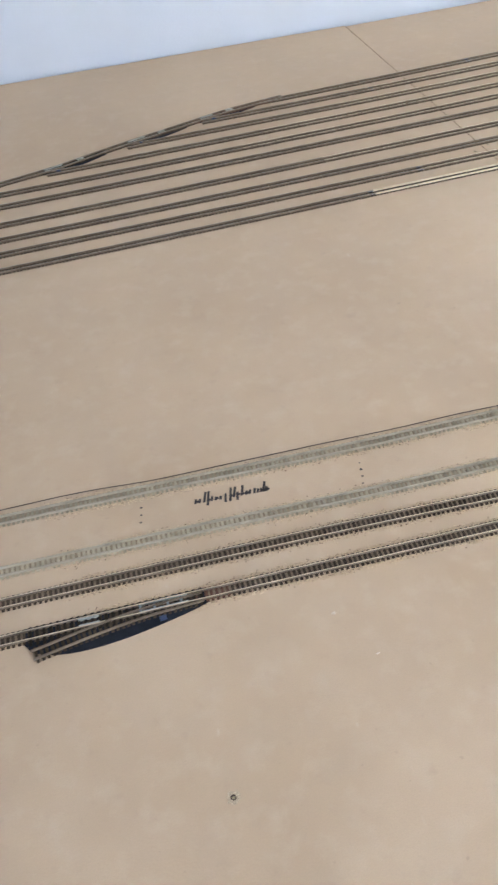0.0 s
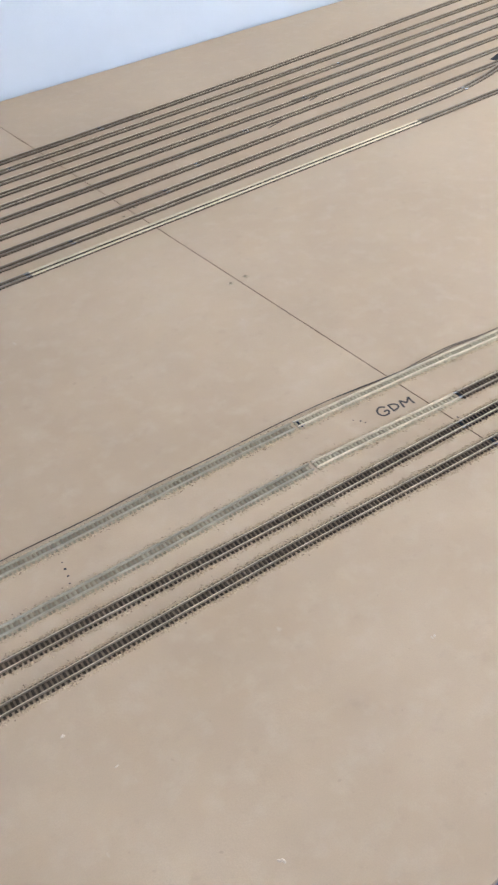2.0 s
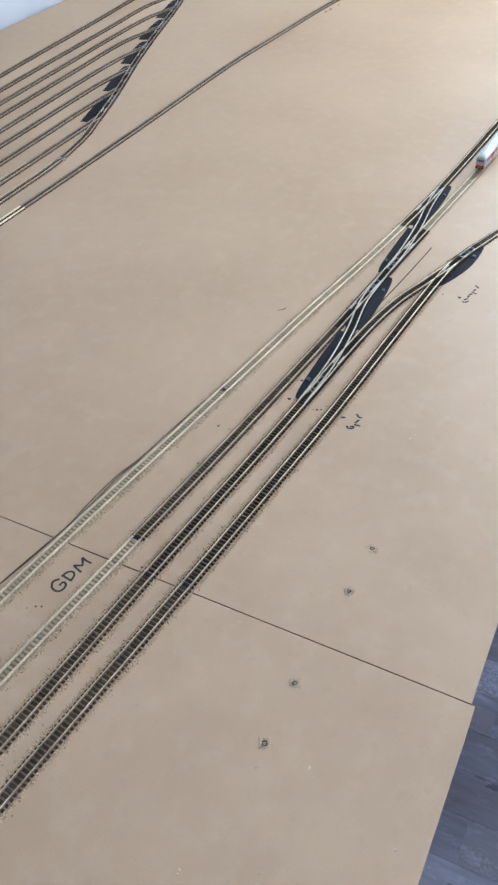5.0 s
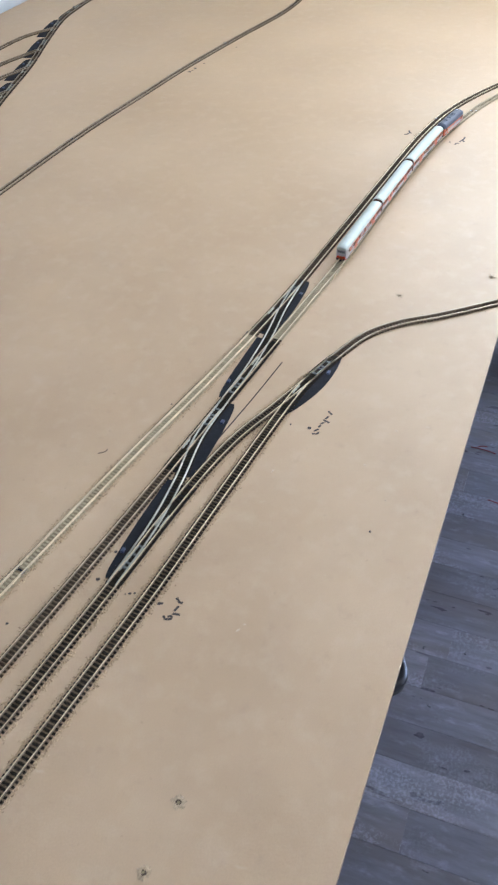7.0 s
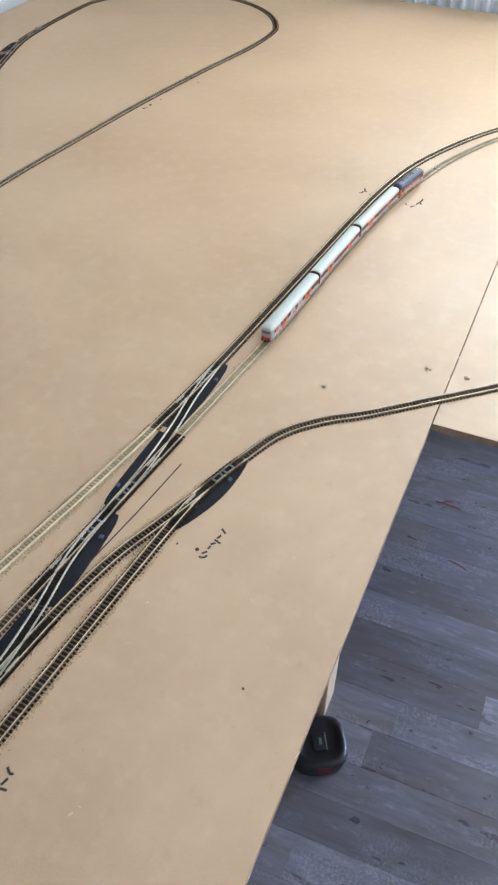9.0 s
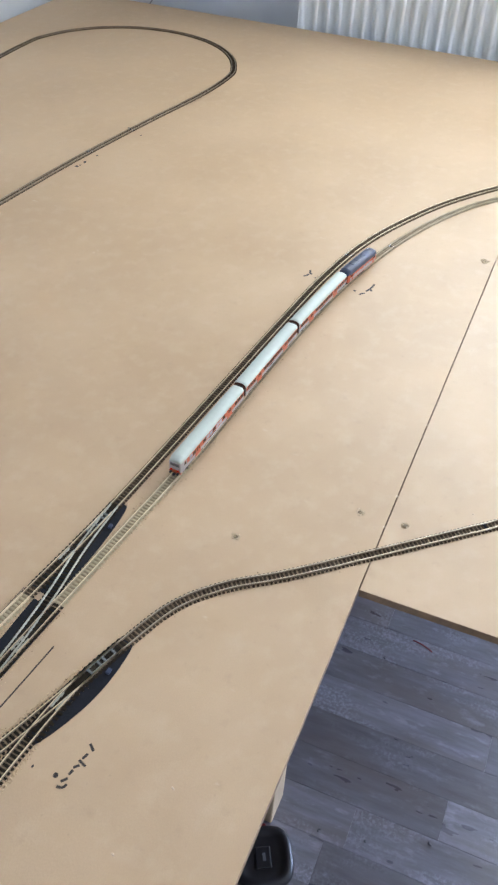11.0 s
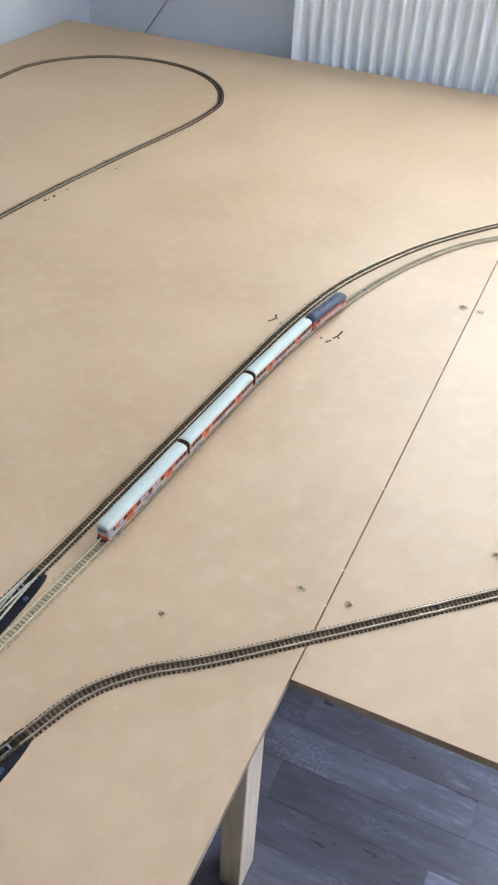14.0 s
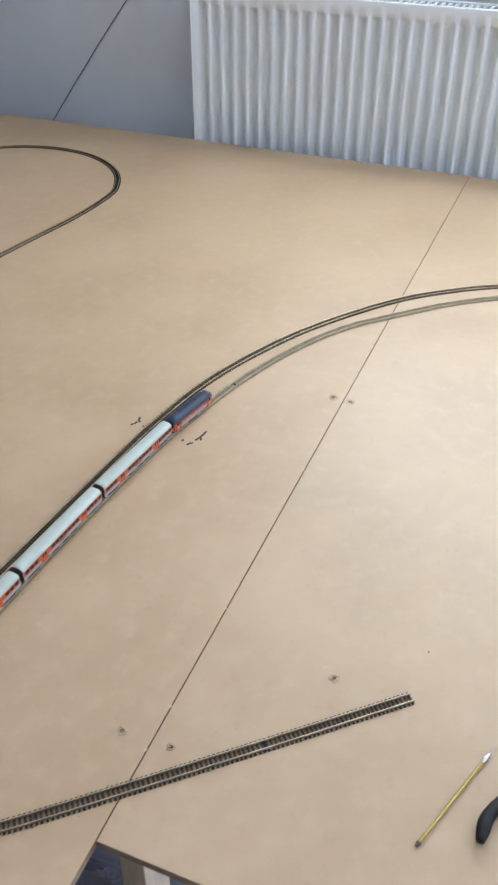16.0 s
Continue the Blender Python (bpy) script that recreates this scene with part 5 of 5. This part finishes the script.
# thin wire that lies behind the pale track
W_CTRL = [(-2.2332, 0.559), (-1.6433, 0.5094), (-1.4772, 0.4899), (-1.302, 0.473), (-1.1395, 0.4579), (-1.026, 0.4476), (-0.9476, 0.4376), (-0.8576, 0.4213), (-0.8238, 0.419),
          (-0.7785, 0.4134), (-0.7379, 0.4036), (-0.687, 0.3966), (-0.638, 0.3878), (-0.5853, 0.3782), (-0.527, 0.369), (-0.479, 0.3625), (-0.451, 0.36), (-0.41, 0.353), (-0.379, 0.347),
          (-0.346, 0.342), (-0.308, 0.337), (-0.264, 0.33), (-0.217, 0.319), (-0.141, 0.312)]
wl = spline(W_CTRL, 0.006)
tagged(tube("feed_wire", [(p.x, p.y + 0.0008 * math.sin(p.x * 47) * 0.3, 0.0008 + 0.0005 * math.sin(p.x * 31)) for p in wl], 0.0005, WIRE, seg=5),
       "thin dark wire lying along the pale track", "wire")


strand = [p for p in wl if -0.95 < p.x < -0.56]
tagged(tube("feed_wire", [(p.x, p.y - 0.0028 * math.sin(math.pi * i / (len(strand) - 1)) * (1 + 0.5 * math.sin(i * 0.35)), 0.0008) for i, p in enumerate(strand)], 0.0005, WIRE, seg=5),
       "second strand of thin dark wire beside the pale track", "wire")


# ---- tools on the side board ----
def brass_tool():
    a, b = Vector((0.100, -0.262)), Vector((0.223, -0.309))
    ln = (b - a).length
    ob = empty("brass_tool", pose(a.x, a.y, 0.0032, 0, 0, math.degrees(math.atan2(b.y - a.y, b.x - a.x))), "slim brass rod tool with a steel tip", "tool")
    part("rod", cyl_bm(0.0016, 0.0016, (0, 0, 0), (ln * 0.83, 0, 0), 16), BRASS, ob, "brass rod", smooth=False)
    part("end_cap", cyl_bm(0.0014, 0.0024, (-0.0015, 0, 0), (0.003, 0, 0), 16), WIRE, ob, "dark rod end")
    bm = cyl_bm(0.0017, 0.0029, (ln * 0.83, 0, 0), (ln * 0.87, 0, 0), 16)
    cyl_bm(0.0029, 0.0015, (ln * 0.87, 0, 0), (ln * 0.92, 0, 0), 16, bm)
    part("collet", bm, STEEL, ob, "bright steel collet")
    part("tip", cyl_bm(0.0009, 0.0006, (ln * 0.92, 0, 0), (ln, 0, 0), 12), DARK_STEEL, ob, "steel tip")


brass_tool()


def pliers():
    ob = empty("pliers", pose(0.121, -0.312, 0.0075), "pliers with black rubber grips lying on the board", "pliers")
    grip = [(0.0, 0.0), (0.010, -0.0005), (0.024, -0.002), (0.042, -0.010), (0.060, -0.022), (0.078, -0.037)]
    other = [(0.020, -0.058), (0.030, -0.052), (0.042, -0.046), (0.056, -0.043), (0.070, -0.043), (0.084, -0.044)]
    for g in (grip, other):
        l3 = spline(g, 0.003)
        n = len(l3)
        verts, faces, seg = [], [], 12
        nn = normals(l3)
        for i, (p, q) in enumerate(zip(l3, nn)):
            u = i / (n - 1)
            r = 0.0068 * (0.55 + 0.45 * min(1, math.sin(min(1.0, u * 5) * math.pi / 2))) * (1 - 0.25 * u)
            for k in range(seg):
                a = 2 * math.pi * k / seg
                verts.append((p.x + q.x * r * math.cos(a), p.y + q.y * r * math.cos(a), r * 0.95 * math.sin(a)))
        for i in range(n - 1):
            for k in range(seg):
                a, b = i * seg + k, i * seg + (k + 1) % seg
                faces.append((a, b, b + seg, a + seg))
        faces += [tuple(range(seg - 1, -1, -1)), tuple(range((n - 1) * seg, n * seg))]
        raw_part("grip", verts, faces, RUBBER, ob, "black rubber grip", smooth=True)
    part("pivot", cyl_bm(0.008, 0.008, (0.090, -0.044, -0.004), (0.090, -0.044, 0.004), 20), STEEL, ob)
    bm = bmesh.new()
    add_box(bm, 0.078, -0.050, -0.003, 0.100, -0.037, 0.003, bevel=0.001)
    add_box(bm, 0.098, -0.048, -0.003, 0.135, -0.040, 0.003, bevel=0.001)
    part("jaws", bm, STEEL, ob)


pliers()


# ---- things on the floor ----
def rounded_square(r, z, n=32, p=3.2):
    out = []
    for k in range(n):
        a = 2 * math.pi * k / n
        c, s = math.cos(a), math.sin(a)
        q = r / (abs(c) ** p + abs(s) ** p) ** (1 / p)
        out.append((q * c, q * s, z))
    return out


def floor_box():
    """A squat tool case with rounded corners and a recessed lid."""
    ob = empty("tool_case", pose(0.156, 0.114, FLOOR_Z, 0, 0, 28), "squat black plastic tool case with red patches on the floor", "tool case")
    prof = [(0.020, 0.0), (0.052, 0.0), (0.058, 0.006), (0.063, 0.042), (0.063, 0.048), (0.059, 0.055), (0.050, 0.058), (0.045, 0.054), (0.034, 0.052), (0.004, 0.051)]
    bm = bmesh.new()
    rings = [[bm.verts.new(v) for v in rounded_square(r, z)] for r, z in prof]
    for u, v in zip(rings, rings[1:]):
        for k in range(32):
            bm.faces.new((u[k], u[(k + 1) % 32], v[(k + 1) % 32], v[k]))
    bm.faces.new(rings[0])
    bm.faces.new(rings[-1])
    part("body", bm, TUB_BLACK, ob, smooth=True)
    part("lid_panel", box_bm(-0.026, -0.017, 0.049, 0.018, 0.015, 0.0555, bevel=0.0025), TUB_BLACK, ob, "raised black lid panel")
    part("label_plate", box_bm(-0.012, -0.006, 0.0555, 0.004, 0.000, 0.0561), TUB_GREY, ob, "small grey plate")
    part("patch", box_bm(0.054, -0.014, 0.028, 0.0658, 0.014, 0.054, bevel=0.003), TUB_RED, ob, "dull red patch")
    part("patch", box_bm(-0.0645, -0.018, 0.022, -0.056, 0.010, 0.044, bevel=0.003), TUB_RED, ob, "dull red patch")


floor_box()


def offcut(x, y, angle, length, material, label):
    c, s = math.cos(radians(angle)), math.sin(radians(angle))
    pts = [(x + c * length * u - s * 0.004 * math.sin(3 * u), y + s * length * u + c * 0.004 * math.sin(3 * u), FLOOR_Z + 0.0028) for u in (0, 0.25, 0.5, 0.75, 1)]
    tagged(tube("wire_offcut", pts, 0.0016, material, seg=6), label, "offcut", "offcuts on the floor")


offcut(1.044, 0.054, -95, 0.075, RED_WIRE, "dark red wire offcut on the laminate floor")
offcut(1.050, 0.035, -70, 0.030, RED_WIRE, "short dark red wire offcut on the floor")
offcut(0.834, -0.031, -107, 0.055, RED_WIRE, "dark red wire offcut lying by itself")
for x, y, a in ((1.083, -0.058, 20), (0.920, -0.126, -60), (0.98, -0.06, 10), (0.985, -0.075, 80), (0.29, -0.07, 15), (0.20, -0.26, 70), (0.205, -0.268, 10), (0.06, -0.36, 0), (0.34, -0.20, 40),
                (0.12, -0.02, 40), (0.75, 0.02, 10), (0.27, 0.03, -30), (1.13, 0.09, 30)):
    offcut(x, y, a, random.uniform(0.004, 0.009), BLACK_WIRE, "tiny dark offcut on the laminate floor")

# ---- floor planks, each a piece of its own ----
PW = 0.0975
plank_meshes = {}


def plank(x0, y0, length):
    key = round(length, 2)
    if key not in plank_meshes:
        bm = box_bm(0.0004, 0.0004, -0.004, PW - 0.0004, key - 0.0004, 0.0)
        me = bpy.data.meshes.new("plank")
        bm.to_mesh(me)
        bm.free()
        me.materials.append(LAMINATE)
        plank_meshes[key] = me
    ob = new("plank", plank_meshes[key])
    ob.location = (x0, y0, FLOOR_Z)
    ob.parent = room_floor


rng = random.Random(5)
for k in range(-8, 19):
    x0 = 0.162 + k * PW
    if x0 + PW > END_X:
        continue
    y = -1.75 + (k * 0.37) % 0.8
    if k == 0:
        y = -1.587
    while y < 0.85:
        length = rng.choice((0.8, 0.8, 0.55))
        if k == 0:
            length = 0.8
        plank(x0, y, length)
        y += length
